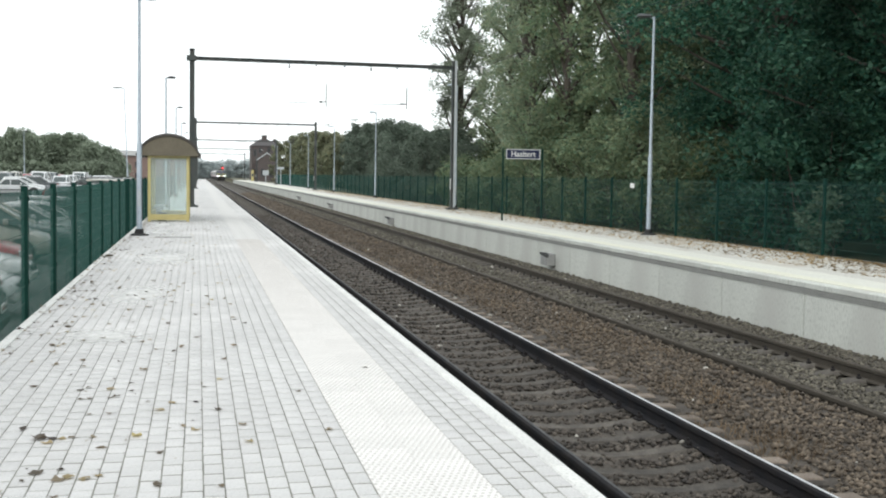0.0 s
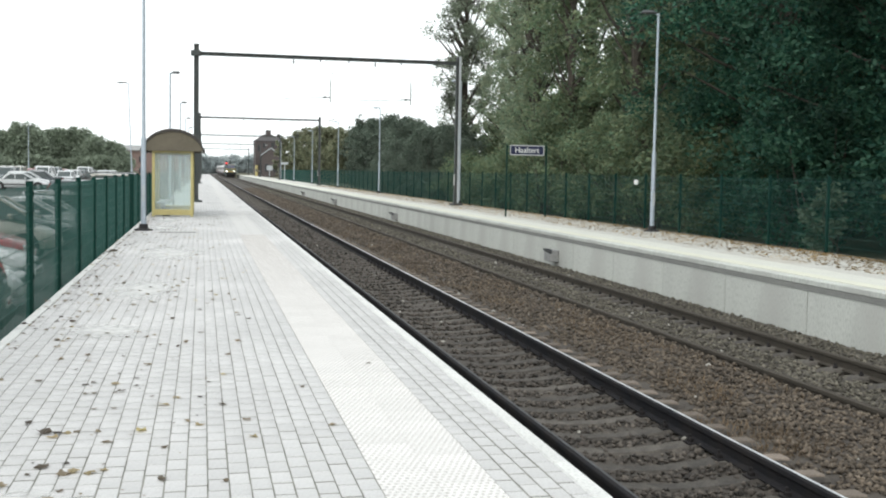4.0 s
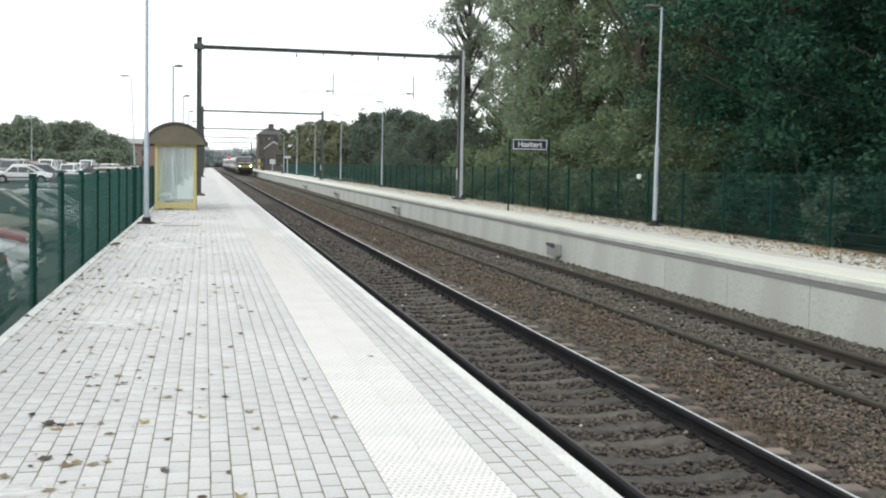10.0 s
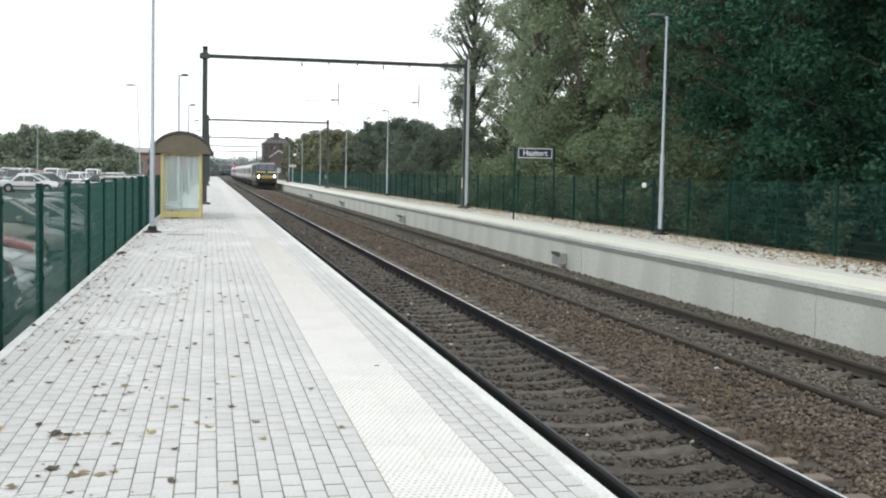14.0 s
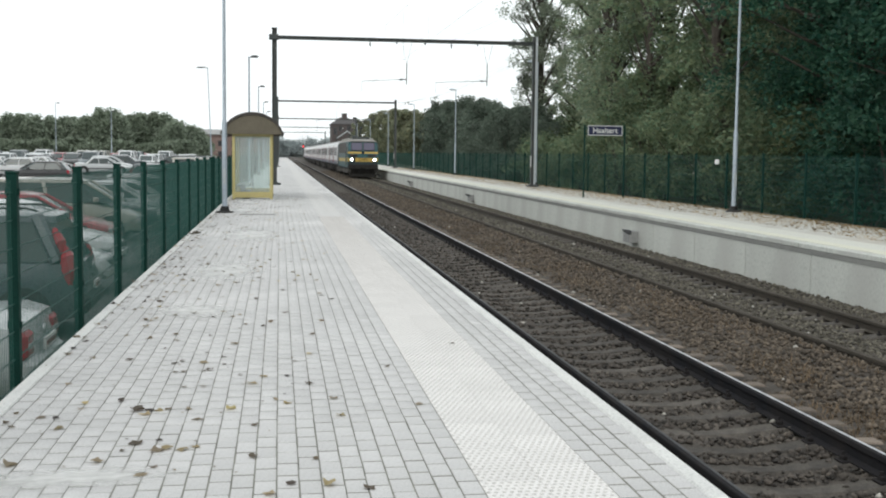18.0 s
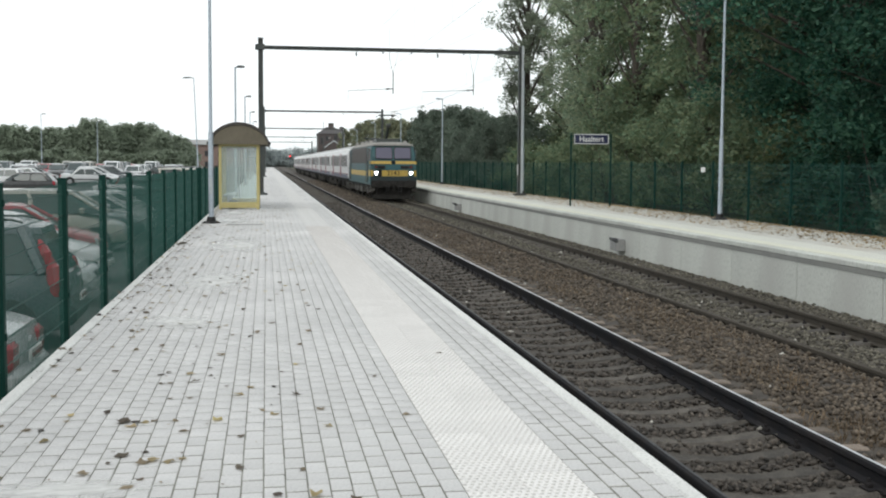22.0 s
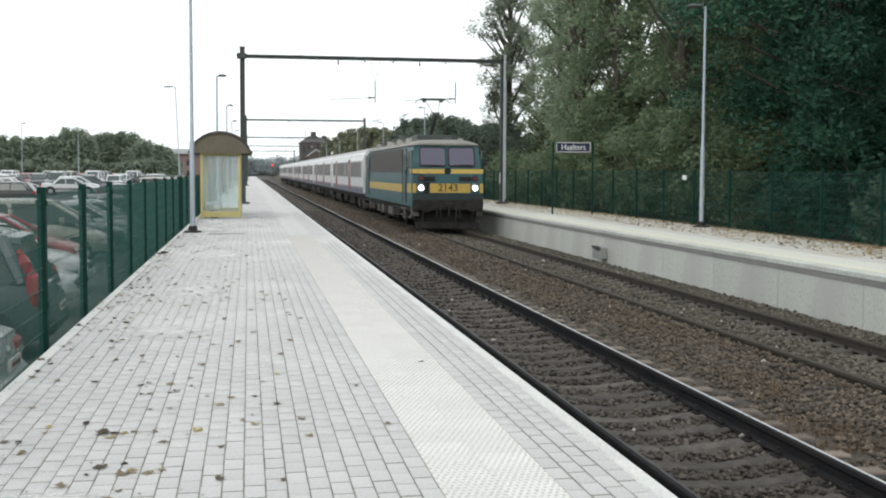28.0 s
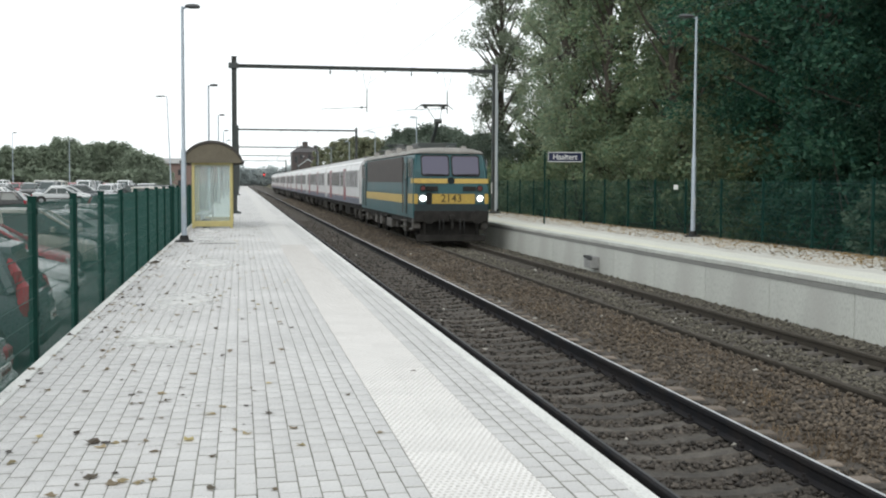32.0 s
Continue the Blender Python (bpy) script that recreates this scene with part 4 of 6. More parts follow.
def wheelset(parent, y, r=0.58):
    for sx in (-1, 1):
        x = sx * 0.76
        w = part("wheel", Geo().tube([(x - 0.065, y, r), (x + 0.065, y, r)], r - 0.055, 20), M_UNDER, parent)
        part("axle_box", Geo().box(min(x + sx * 0.2, x + sx * 0.42), max(x + sx * 0.2, x + sx * 0.42), y - 0.17, y + 0.17, r - 0.17, r + 0.16, 0.03), M_UNDER_GR, w)


def bogie(parent, y, base, r=0.58, frame_mat=None):
    b = part("bogie", Geo().box(-1.14, -0.98, y - base / 2 - 0.6, y + base / 2 + 0.6, 0.62, 0.9, 0.04).box(0.98, 1.14, y - base / 2 - 0.6, y + base / 2 + 0.6, 0.62, 0.9, 0.04)
             .box(-1.05, 1.05, y - 0.3, y + 0.3, 0.55, 0.9, 0.03), frame_mat or M_UNDER, parent)
    for s in (-1, 1):
        wheelset(b, y + s * base / 2, r)
        for sx in (-1, 1):
            part("spring", Geo().tube([(sx * 1.18, y + s * base / 2 - 0.32, 0.5), (sx * 1.18, y + s * base / 2 - 0.32, 0.82)], 0.1, 8), M_UNDER_GR, b)
    for sx in (-1, 1):
        part("damper", Geo().tube([(sx * 1.2, y - 0.5, 0.85), (sx * 1.2, y + 0.5, 0.7)], 0.05, 6), M_UNDER_GR, b)
    return b


def locomotive():
    """Front at y = 0 facing -y, body reaching to +y; z = 0 at rail level."""
    o = thing("locomotive", "teal electric locomotive with yellow bands, lit headlamps and raised pantograph", "locomotive")
    W, L = 1.39, 17.6
    # body shell lofted along y: raked cab fronts
    def ring(y, rake, w, top):
        return [(-w, y, 1.0), (w, y, 1.0), (w, y, 1.95), (w * 0.97, y + rake * 0.45, 2.7), (w * 0.91, y + rake * 0.95, 3.28), (w * 0.87, y + rake, top - 0.09), (w * 0.78, y + rake * 1.02, top),
                (-w * 0.78, y + rake * 1.02, top), (-w * 0.87, y + rake, top - 0.09), (-w * 0.91, y + rake * 0.95, 3.28), (-w * 0.97, y + rake * 0.45, 2.7), (-w, y, 1.95)]
    part("body", Geo().loft([ring(0.0, 0.42, 1.34, 3.37), ring(0.08, 0.42, W, 3.40), ring(2.2, 0.0, W, 3.40), ring(L - 2.2, 0.0, W, 3.40), ring(L - 0.08, -0.42, W, 3.40), ring(L, -0.42, 1.34, 3.37)]), M_TEAL, o, smooth=False)
    # roof: rounded grey cap
    def cap(y, w, h):
        return [(-w, y, 3.33), (-w * 0.95, y, 3.33 + h * 1.25 * 0.45), (-w * 0.75, y, 3.33 + h * 1.25 * 0.85), (-w * 0.3, y, 3.33 + h * 1.25), (w * 0.3, y, 3.33 + h * 1.25), (w * 0.75, y, 3.33 + h * 1.25 * 0.85), (w * 0.95, y, 3.33 + h * 1.25 * 0.45), (w, y, 3.33)]
    roof = part("roof", Geo().loft([cap(0.36, 1.20, 0.05), cap(0.5, 1.28, 0.13), cap(1.3, 1.28, 0.19), cap(L - 1.3, 1.28, 0.19), cap(L - 0.5, 1.28, 0.13), cap(L - 0.36, 1.2, 0.05)]), M_LROOF, o, smooth=True)
    for y0, y1, w in ((3.3, 5.6, 0.85), (6.4, 9.0, 0.9), (9.8, 12.4, 0.9)):
        part("roof_hatch", Geo().sweep_y([(-w, 3.52), (-w * 0.8, 3.70), (w * 0.8, 3.70), (w, 3.52)], y0, y1), M_LROOF, roof)
    for x in (-1.05, 1.05):
        for y in (2.9, 5.9, 9.4, 13.6):
            part("roof_fin", Geo().loft([[(x - 0.13, y, 3.46), (x + 0.13, y, 3.46), (x + 0.13, y + 0.6, 3.46), (x - 0.13, y + 0.6, 3.46)], [(x - 0.09, y + 0.2, 3.68), (x + 0.09, y + 0.2, 3.68), (x + 0.09, y + 0.5, 3.68), (x - 0.09, y + 0.5, 3.68)]]), M_LROOF, roof)
    for x0, x1, y0, y1, h in ((-0.75, 0.75, 2.9, 4.9, 0.24), (-0.35, 0.3, 5.7, 6.5, 0.26), (-0.9, 0.9, 7.2, 8.4, 0.22), (-0.7, 0.5, 10.2, 12.0, 0.24), (0.3, 0.55, 2.2, 2.7, 0.12)):
        part("roof_equipment", Geo().box(x0, x1, y0, y1, 3.52, 3.56 + h, 0.03), M_MAST, roof, "dark roof equipment")
    part("roof_conduit", Geo().tube([(-0.8, 2.0, 3.58), (-0.8, 9.0, 3.74), (-0.8, 15.0, 3.74)], 0.03, 6), M_MAST, roof)
    # front: windscreens in rubber frames
    def front_y(z):
        pts = [(1.0, 0.0), (1.95, 0.0), (2.7, 0.189), (3.28, 0.399), (3.5, 0.42)]
        for (a, ya), (b, yb) in zip(pts, pts[1:]):
            if z <= b:
                return ya + (yb - ya) * (z - a) / (b - a)
        return 0.42
    for sx in (-1, 1):
        x0, x1 = sorted((sx * 0.06, sx * 1.05))
        z0, z1 = 2.53, 3.24
        def corners(m, dy):
            c = 0.06
            pts = [(x0 + m + c, z0 + m), (x1 - m - c, z0 + m), (x1 - m, z0 + m + c), (x1 - m, z1 - m - c), (x1 - m - c, z1 - m), (x0 + m + c, z1 - m), (x0 + m, z1 - m - c), (x0 + m, z0 + m + c)]
            return [(x, front_y(z) - dy, z) for x, z in pts]
        s = part("windscreen_frame", Geo().loft([corners(-0.024, -0.03), corners(-0.024, 0.02), corners(0.02, 0.02)]), M_BLACK, o)
        part("windscreen", Geo().loft([corners(0.02, 0.012), corners(0.02, 0.024)]), M_CABGLASS, s, "violet-tinted windscreen")
        part("wiper", Geo().tube([(sx * 0.2, front_y(2.56) - 0.04, 2.56), (sx * 0.95, front_y(2.58) - 0.045, 2.58)], 0.014, 4), M_BLACK, s)
        # headlamps with rims, tail lamps above
        x = sx * 1.04
        ho = part("headlamp", Geo().tube([(x, 0.02, 1.71), (x, -0.05, 1.71)], [0.155, 0.145], 16), M_GREY_PAINT, o)
        part("lens", Geo().tube([(x, -0.045, 1.71), (x, -0.062, 1.71)], [0.086, 0.072], 16), M_LAMP, ho, "brightly lit lens")
        to = part("tail_lamp", Geo().tube([(x, 0.02, 2.07), (x, -0.04, 2.07)], 0.115, 12), M_BLACK, o)
        part("lens", Geo().tube([(x, -0.036, 2.07), (x, -0.05, 2.07)], 0.08, 12), M_TAIL, to)
        # bands
        xa, xb = sorted((sx * 0.11, sx * 1.36))
        part("upper_band", Geo().loft([[(xa, front_y(2.25), 2.25), (xb, front_y(2.25), 2.25), (xb, front_y(2.42), 2.42), (xa, front_y(2.42), 2.42)], [(xa, front_y(2.25) - 0.012, 2.25), (xb, front_y(2.25) - 0.012, 2.25), (xb, front_y(2.42) - 0.012, 2.42), (xa, front_y(2.42) - 0.012, 2.42)]]), M_TYEL, o)
        part("side_upper_band", Geo().box(sx * W - (0.006 if sx > 0 else 0.012), sx * W + (0.012 if sx > 0 else 0.006), 0.16, 0.55, 2.25, 2.42), M_TYEL, o)
        part("side_lower_band", Geo().box(sx * W - (0.006 if sx > 0 else 0.012), sx * W + (0.012 if sx > 0 else 0.006), 0.12, 1.3, 1.52, 1.87), M_TYEL, o)
        part("side_band", Geo().box(sx * W - (0.006 if sx > 0 else 0.012), sx * W + (0.012 if sx > 0 else 0.006), 2.35, L - 2.4, 1.5, 1.82), M_TYEL, o)
        # side grille with slats, doors, cab side window
        gr = part("grille", Geo().box(sx * W * 0.955 - 0.06, sx * W * 0.955 + 0.06, 2.75, L - 2.75, 2.28, 3.24), M_GRILLE, o, "dark brown ventilation grille")
        g = Geo()
        for k in range(14):
            z = 2.31 + k * 0.066
            g.box(sx * W * 0.955 - 0.075, sx * W * 0.955 + 0.075, 2.77, L - 2.77, z, z + 0.03)
        part("slat", g, M_GRILLE, gr)
        for y0 in (1.5, L - 2.25):
            d = part("cab_door", Geo().box(sx * W - 0.02, sx * W + 0.015, y0, y0 + 0.72, 1.1, 3.22, 0.006), M_TEAL, o)
            part("door_window", Geo().box(sx * W - 0.022, sx * W + 0.02, y0 + 0.14, y0 + 0.58, 2.35, 3.0), M_WINDOW, d)
            for yy in (y0 - 0.09, y0 + 0.81):
                part("grab_rail", Geo().tube([(sx * (W + 0.05), yy, 1.15), (sx * (W + 0.05), yy, 2.4)], 0.02, 6), M_UNDER_GR, d)
            part("step", Geo().box(sx * W - 0.15, sx * W + 0.05, y0 + 0.05, y0 + 0.65, 0.62, 0.66).box(sx * W - 0.15, sx * W + 0.05, y0 + 0.05, y0 + 0.65, 0.86, 0.9), M_UNDER_GR, d)
        for y0 in (0.45, L - 1.15):
            part("cab_side_window", Geo().box(sx * W * 0.985 - 0.025, sx * W * 0.985 + 0.03, y0 - 0.02, y0 + 0.86, 2.47, 3.14), M_WINDOW, o)
        # dusty corner steps beside the nose
        part("corner_step", Geo().box(min(sx * 1.1, sx * 1.38), max(sx * 1.1, sx * 1.38), 0.12, 0.42, 0.62, 1.0, 0.02).box(min(sx * 1.2, sx * 1.38), max(sx * 1.2, sx * 1.38), 0.5, 0.95, 0.55, 0.62, 0.01), M_UNDER_GR, o, "dusty grey corner step")
        # buffers
        bx = sx * 0.875
        for yy, s in ((0.0, -1), (L, 1)):
            bu = part("buffer", Geo().tube([(bx, yy, 1.05), (bx, yy + s * 0.4, 1.05)], [0.12, 0.1], 12), M_UNDER, o)
            part("buffer_head", Geo().tube([(bx, yy + s * 0.4, 1.05), (bx, yy + s * 0.46, 1.05)], 0.24, 16), M_UNDER, bu)
    pl = part("number_band", Geo().box(-0.70, 0.86, -0.014, 0.0, 1.52, 1.87), M_TYEL, o, "yellow band across the nose")
    part("number", letters("2143", 0.39, M_DIGIT), None, pl, "dark running number", at=pose(0.0, -0.016, 1.7, 90, 0, 0))
    for x0, x1 in ((-1.36, -1.22), (1.22, 1.36)):
        part("corner_band", Geo().box(x0, x1, -0.013, 0.02, 1.52, 1.87), M_TYEL, o)
    part("emblem", Geo().tube([(0, 0.12, 2.36), (0, 0.05, 2.34)], 0.13, 12), M_NOSE, o, "round company emblem as a plain disc")
    part("nose_skirt", Geo().box(-1.34, 1.34, -0.012, 0.05, 1.25, 1.5, 0.01), M_NOSE, o, "dark band under the yellow one")
    part("nose_panel", Geo().box(-0.92, -0.72, -0.02, 0.0, 1.5, 1.92, 0.01), M_UNDER, o)
    for x0, x1 in ((-0.92, -0.5), (0.42, 0.9)):
        part("socket_panel", Geo().box(x0, x1, -0.03, 0.0, 1.98, 2.14, 0.01), M_UNDER, o)
    part("buffer_beam", Geo().box(-1.36, 1.36, -0.02, 0.15, 0.85, 1.28, 0.03), M_UNDER, o, "sooty dark buffer beam")
    part("coupling", Geo().tube([(0, 0.0, 1.02), (0, -0.2, 1.0), (0, -0.26, 0.75), (0, -0.22, 0.62)], 0.05, 6).box(-0.1, 0.1, -0.22, 0.0, 0.95, 1.12, 0.02), M_UNDER, o)
    for x in (-0.45, -0.3, 0.3, 0.45):
        part("brake_hose", Geo().tube([(x, 0, 0.95), (x, -0.13, 0.85), (x, -0.16, 0.6), (x, -0.05, 0.45)], 0.03, 6), M_BLACK, o)
    part("rail_guard", Geo().box(-1.25, 1.25, 0.02, 0.1, 0.16, 0.4, 0.02).box(-1.0, -0.92, 0.02, 0.1, 0.4, 0.9).box(0.92, 1.0, 0.02, 0.1, 0.4, 0.9), M_UNDER, o)
    part("nose_frame", Geo().box(-1.1, 1.1, 0.3, 0.42, 0.3, 0.86, 0.02), M_UNDER, o)
    part("underframe", Geo().box(-1.36, 1.36, 0.3, L - 0.3, 0.8, 1.02, 0.02).box(-1.2, 1.2, 6.9, 10.4, 0.35, 0.85, 0.03), M_UNDER, o)
    for sx in (-1, 1):
        for y in (1.9, 6.1, 6.9, 9.4, 11.2, 15.0):
            part("equipment_box", Geo().box(min(sx * 1.0, sx * 1.36), max(sx * 1.0, sx * 1.36), y, y + 0.75, 0.45, 0.95, 0.02), M_UNDER_GR, o)
    bogie(o, 4.2, 3.0, 0.62)
    bogie(o, L - 4.2, 3.0, 0.62)
    # raised pantograph over the front bogie, folded one at the rear
    def panto(y, up):
        p = part("pantograph_frame", Geo().box(-0.6, 0.6, y - 0.5, y - 0.44, 3.72, 3.78).box(-0.6, 0.6, y + 0.44, y + 0.5, 3.72, 3.78).box(-0.6, -0.54, y - 0.5, y + 0.5, 3.72, 3.78).box(0.54, 0.6, y - 0.5, y + 0.5, 3.72, 3.78), M_MAST, o)
        for x in (-0.5, 0.5):
            for yy in (y - 0.47, y + 0.47):
                part("insulator", Geo().tube([(x, yy, 3.5), (x, yy, 3.6), (x, yy, 3.72)], [0.07, 0.1, 0.07], 8), M_MAST_GREY, p)
        zk, zt, yk = (4.62, 5.28, y - 1.0) if up else (3.98, 4.06, y - 1.2)
        part("lower_arm", Geo().tube([(0, y + 0.45, 3.8), (0, yk, zk)], [0.08, 0.07], 8), M_MAST, p)
        part("knuckle", Geo().tube([(-0.14, yk, zk), (0.14, yk, zk)], 0.09, 8), M_MAST, p)
        for x in (-0.3, 0.3):
            part("upper_arm", Geo().tube([(x * 0.25, yk, zk), (x, y - 0.15, zt - 0.08)], 0.013, 6), M_MAST, p)
        head = part("collector_head", Geo().tube([(-0.5, y - 0.3, zt), (0.5, y - 0.3, zt)], 0.042, 6).tube([(-0.5, y, zt), (0.5, y, zt)], 0.042, 6)
                    .tube([(-0.3, y - 0.3, zt - 0.05), (-0.3, y, zt - 0.05)], 0.03, 5).tube([(0.3, y - 0.3, zt - 0.05), (0.3, y, zt - 0.05)], 0.03, 5), M_MAST, p)
        for sx in (-1, 1):
            part("horn", Geo().tube([(sx * 0.5, y - 0.15, zt), (sx * 0.62, y - 0.16, zt - 0.05), (sx * 0.74, y - 0.18, zt - 0.17)], 0.016, 5), M_MAST, head)
            part("head_spring", Geo().box(sx * 0.36 - 0.05, sx * 0.36 + 0.05, y - 0.25, y - 0.05, zt - 0.12, zt - 0.03, 0.01), M_MAST, head)
    panto(3.9, True)
    panto(L - 3.0, False)
    return o


COACH = 23.9


def coach():
    o = thing("coach", "pale grey passenger coach with red door pillars and slate skirt", "train coach", "coaches of the train")
    W, L = 1.43, COACH - 0.5
    prof = [(-W, 1.15), (W, 1.15), (W, 2.9), (W * 0.93, 3.25), (W * 0.72, 3.5), (W * 0.3, 3.62), (-W * 0.3, 3.62), (-W * 0.72, 3.5), (-W * 0.93, 3.25), (-W, 2.9)]
    part("body", Geo().sweep_y(prof, 0, L), M_COACH, o, smooth=False)
    rp = [(W * 0.95, 3.2), (W * 0.735, 3.515), (W * 0.3, 3.65), (-W * 0.3, 3.65), (-W * 0.735, 3.515), (-W * 0.95, 3.2)]
    part("roof", Geo().sweep_y(rp, 0.05, L - 0.05), M_COACH_ROOF, o)
    for y in (2.5, 8.5, 14.5, 20.5):
        part("roof_vent", Geo().box(-0.25, 0.25, y, y + 0.5, 3.62, 3.78, 0.04), M_UNDER_GR, o)
    part("skirt", Geo().box(-W - 0.008, W + 0.008, 0.02, L - 0.02, 1.1, 1.42), M_COACH_BLUE, o, "slate blue lower band")
    part("red_line", Geo().box(-W - 0.006, W + 0.006, 0.03, L - 0.03, 1.44, 1.48), M_RED, o, "thin red line")
    for sx in (-1, 1):
        for y0 in (7.7, 18.0):
            for k in (0, 1):
                d = part("door", Geo().box(sx * W - 0.02, sx * W + 0.014, y0 + k * 0.62, y0 + k * 0.62 + 0.6, 1.2, 3.02, 0.006), M_RED, o, "red sliding door")
                part("door_window", Geo().box(sx * W - 0.02, sx * W + 0.02, y0 + k * 0.62 + 0.12, y0 + k * 0.62 + 0.48, 2.0, 2.85), M_WINDOW, d)
        part("end_door", Geo().box(sx * W - 0.02, sx * W + 0.012, L - 1.5, L - 0.8, 1.2, 3.0, 0.006), M_WHITE, o)
        part("window_band", Geo().box(sx * W - 0.02, sx * W + 0.006, 0.7, L - 1.8, 1.98, 2.9), M_BANDGREY, o, "grey band behind the windows")
        for a, b in ((0.9, 7.4), (9.2, 17.7), (19.5, L - 1.9)):
            n = max(1, round((b - a) / 1.35))
            st = (b - a) / n
            for k in range(n):
                w = part("window", Geo().box(sx * W - 0.02, sx * W + 0.012, a + k * st + 0.07, a + (k + 1) * st - 0.07, 2.02, 2.85, 0.01), M_UNDER_GR, o)
                part("pane", Geo().box(sx * W - 0.02, sx * W + 0.018, a + k * st + 0.1, a + (k + 1) * st - 0.1, 2.07, 2.8), M_WINDOW, w)
    part("gangway", Geo().box(-0.65, 0.65, -0.22, 0.0, 1.1, 3.2, 0.08).box(-0.65, 0.65, L, L + 0.22, 1.1, 3.2, 0.08), M_BLACK, o)
    for x in (-0.875, 0.875):
        part("buffer", Geo().tube([(x, 0, 1.05), (x, -0.24, 1.05)], [0.1, 0.2], 10).tube([(x, L, 1.05), (x, L + 0.24, 1.05)], [0.1, 0.2], 10), M_UNDER, o)
    part("underframe", Geo().box(-1.3, 1.3, 0.1, L - 0.1, 0.85, 1.12).box(-1.2, 1.2, 7.5, 10.5, 0.4, 0.9, 0.03).box(-1.2, 1.2, 12.5, 15.0, 0.45, 0.9, 0.03), M_UNDER, o)
    bogie(o, 3.3, 2.5, 0.46)
    bogie(o, L - 3.3, 2.5, 0.46)
    return o


TX = TRACKS[1]
loco = locomotive()
coaches = [coach()]
for _i in range(6):
    coaches.append(copy_thing(coaches[0], pose(0, 0, 0)))

# distance of the locomotive's front along the line, second by second
RUN = [(0, 384.0), (1, 364.5), (2, 346.0), (3, 328.2), (4, 311.0), (5, 294.6), (6, 278.8), (7, 263.2), (8, 247.8), (9, 232.5), (10, 217.2), (11, 202.0), (12, 186.8), (13, 171.2), (14, 155.9), (15, 141.3),
       (16, 127.4), (17, 114.8), (18, 103.5), (19, 93.1), (20, 83.5), (21, 75.1), (22, 67.6), (23, 61.0), (24, 55.6), (25, 51.2), (26, 47.4), (27, 44.65), (28, 42.7), (29, 41.2), (30, 40.4), (30.5, 40.3), (31, 40.3), (32, 40.3)]


# ---- trees ----
M_BARK = material("grey_brown_bark", (0.10, 0.085, 0.07), (0.06, 0.05, 0.042), 0.9, scale=4, fine=30, bump=0.6, stretch=(1, 1, 0.25))
# Wide patch range: brighter clumps are painted as if turned to the light.
M_LEAF_DK = foliage("deep_green_leaf", (0.012, 0.056, 0.040), (0.032, 0.104, 0.07), (0.06, 0.13, 0.08), (0.5, 1.8))
M_LEAF_OL = foliage("olive_autumn_leaf", (0.21, 0.297, 0.208), (0.285, 0.38, 0.265), (0.34, 0.36, 0.24), (0.8, 1.22))
M_LEAF_YG = foliage("yellowing_green_leaf", (0.165, 0.205, 0.14), (0.215, 0.245, 0.165), (0.27, 0.26, 0.16), (0.8, 1.2))
M_LEAF_PALE = foliage("pale_shrub_leaf", (0.075, 0.115, 0.08), (0.125, 0.17, 0.115))
# Pale blue cast of far haze, mixed into the leaf colour.
M_LEAF_HAZE = foliage("hazed_blue_green_leaf", (0.33, 0.37, 0.375), (0.40, 0.435, 0.435))
M_LEAF_OG = foliage("dusty_green_leaf", (0.135, 0.215, 0.135), (0.2, 0.295, 0.185), (0.25, 0.28, 0.16), (0.8, 1.22))
M_LEAF_SP = foliage("grey_poplar_leaf", (0.19, 0.225, 0.17), (0.28, 0.31, 0.24))
M_LEAF_UG = foliage("undergrowth_leaf", (0.03, 0.07, 0.042), (0.07, 0.12, 0.065), (0.12, 0.13, 0.06))
M_LEAF_MID = foliage("dull_green_leaf", (0.10, 0.135, 0.105), (0.15, 0.18, 0.14), None, (0.8, 1.2))


def leaf_cloud(centres, radii, per, size, seed, squash=0.8, tri=False):
    """Small folded leaves round each clump centre."""
    r = np.random.RandomState(seed)
    c = np.repeat(np.asarray(centres, float), per, 0)
    q = np.repeat(np.asarray(radii, float), per)
    n = len(c)
    d = r.normal(size=(n, 3))
    d /= np.linalg.norm(d, axis=1)[:, None]
    p = c + d * (q * r.rand(n) ** 0.45)[:, None] * np.array([1, 1, squash])
    a = r.normal(size=(n, 3)) * np.array([1, 1, 0.55])
    a /= np.linalg.norm(a, axis=1)[:, None]
    nrm = d * 0.7 + r.normal(size=(n, 3)) * 0.7 + np.array([0, 0, 0.95])
    b = np.cross(nrm, a)
    b /= np.linalg.norm(b, axis=1)[:, None] + 1e-9
    s = (size * r.uniform(0.6, 1.35, n))[:, None]
    if tri:
        v = np.stack([p - a * s * 0.8 - b * s * 0.5, p + a * s * 0.9, p - a * s * 0.5 + b * s * 0.75], 1).reshape(-1, 3)
        return v, np.arange(3 * n).reshape(-1, 3)
    v = np.stack([p - a * s, p + b * s * 0.55 - a * s * 0.1, p + a * s, p - b * s * 0.55 - a * s * 0.1], 1).reshape(-1, 3)
    f = np.arange(4 * n).reshape(-1, 4)
    return v, f


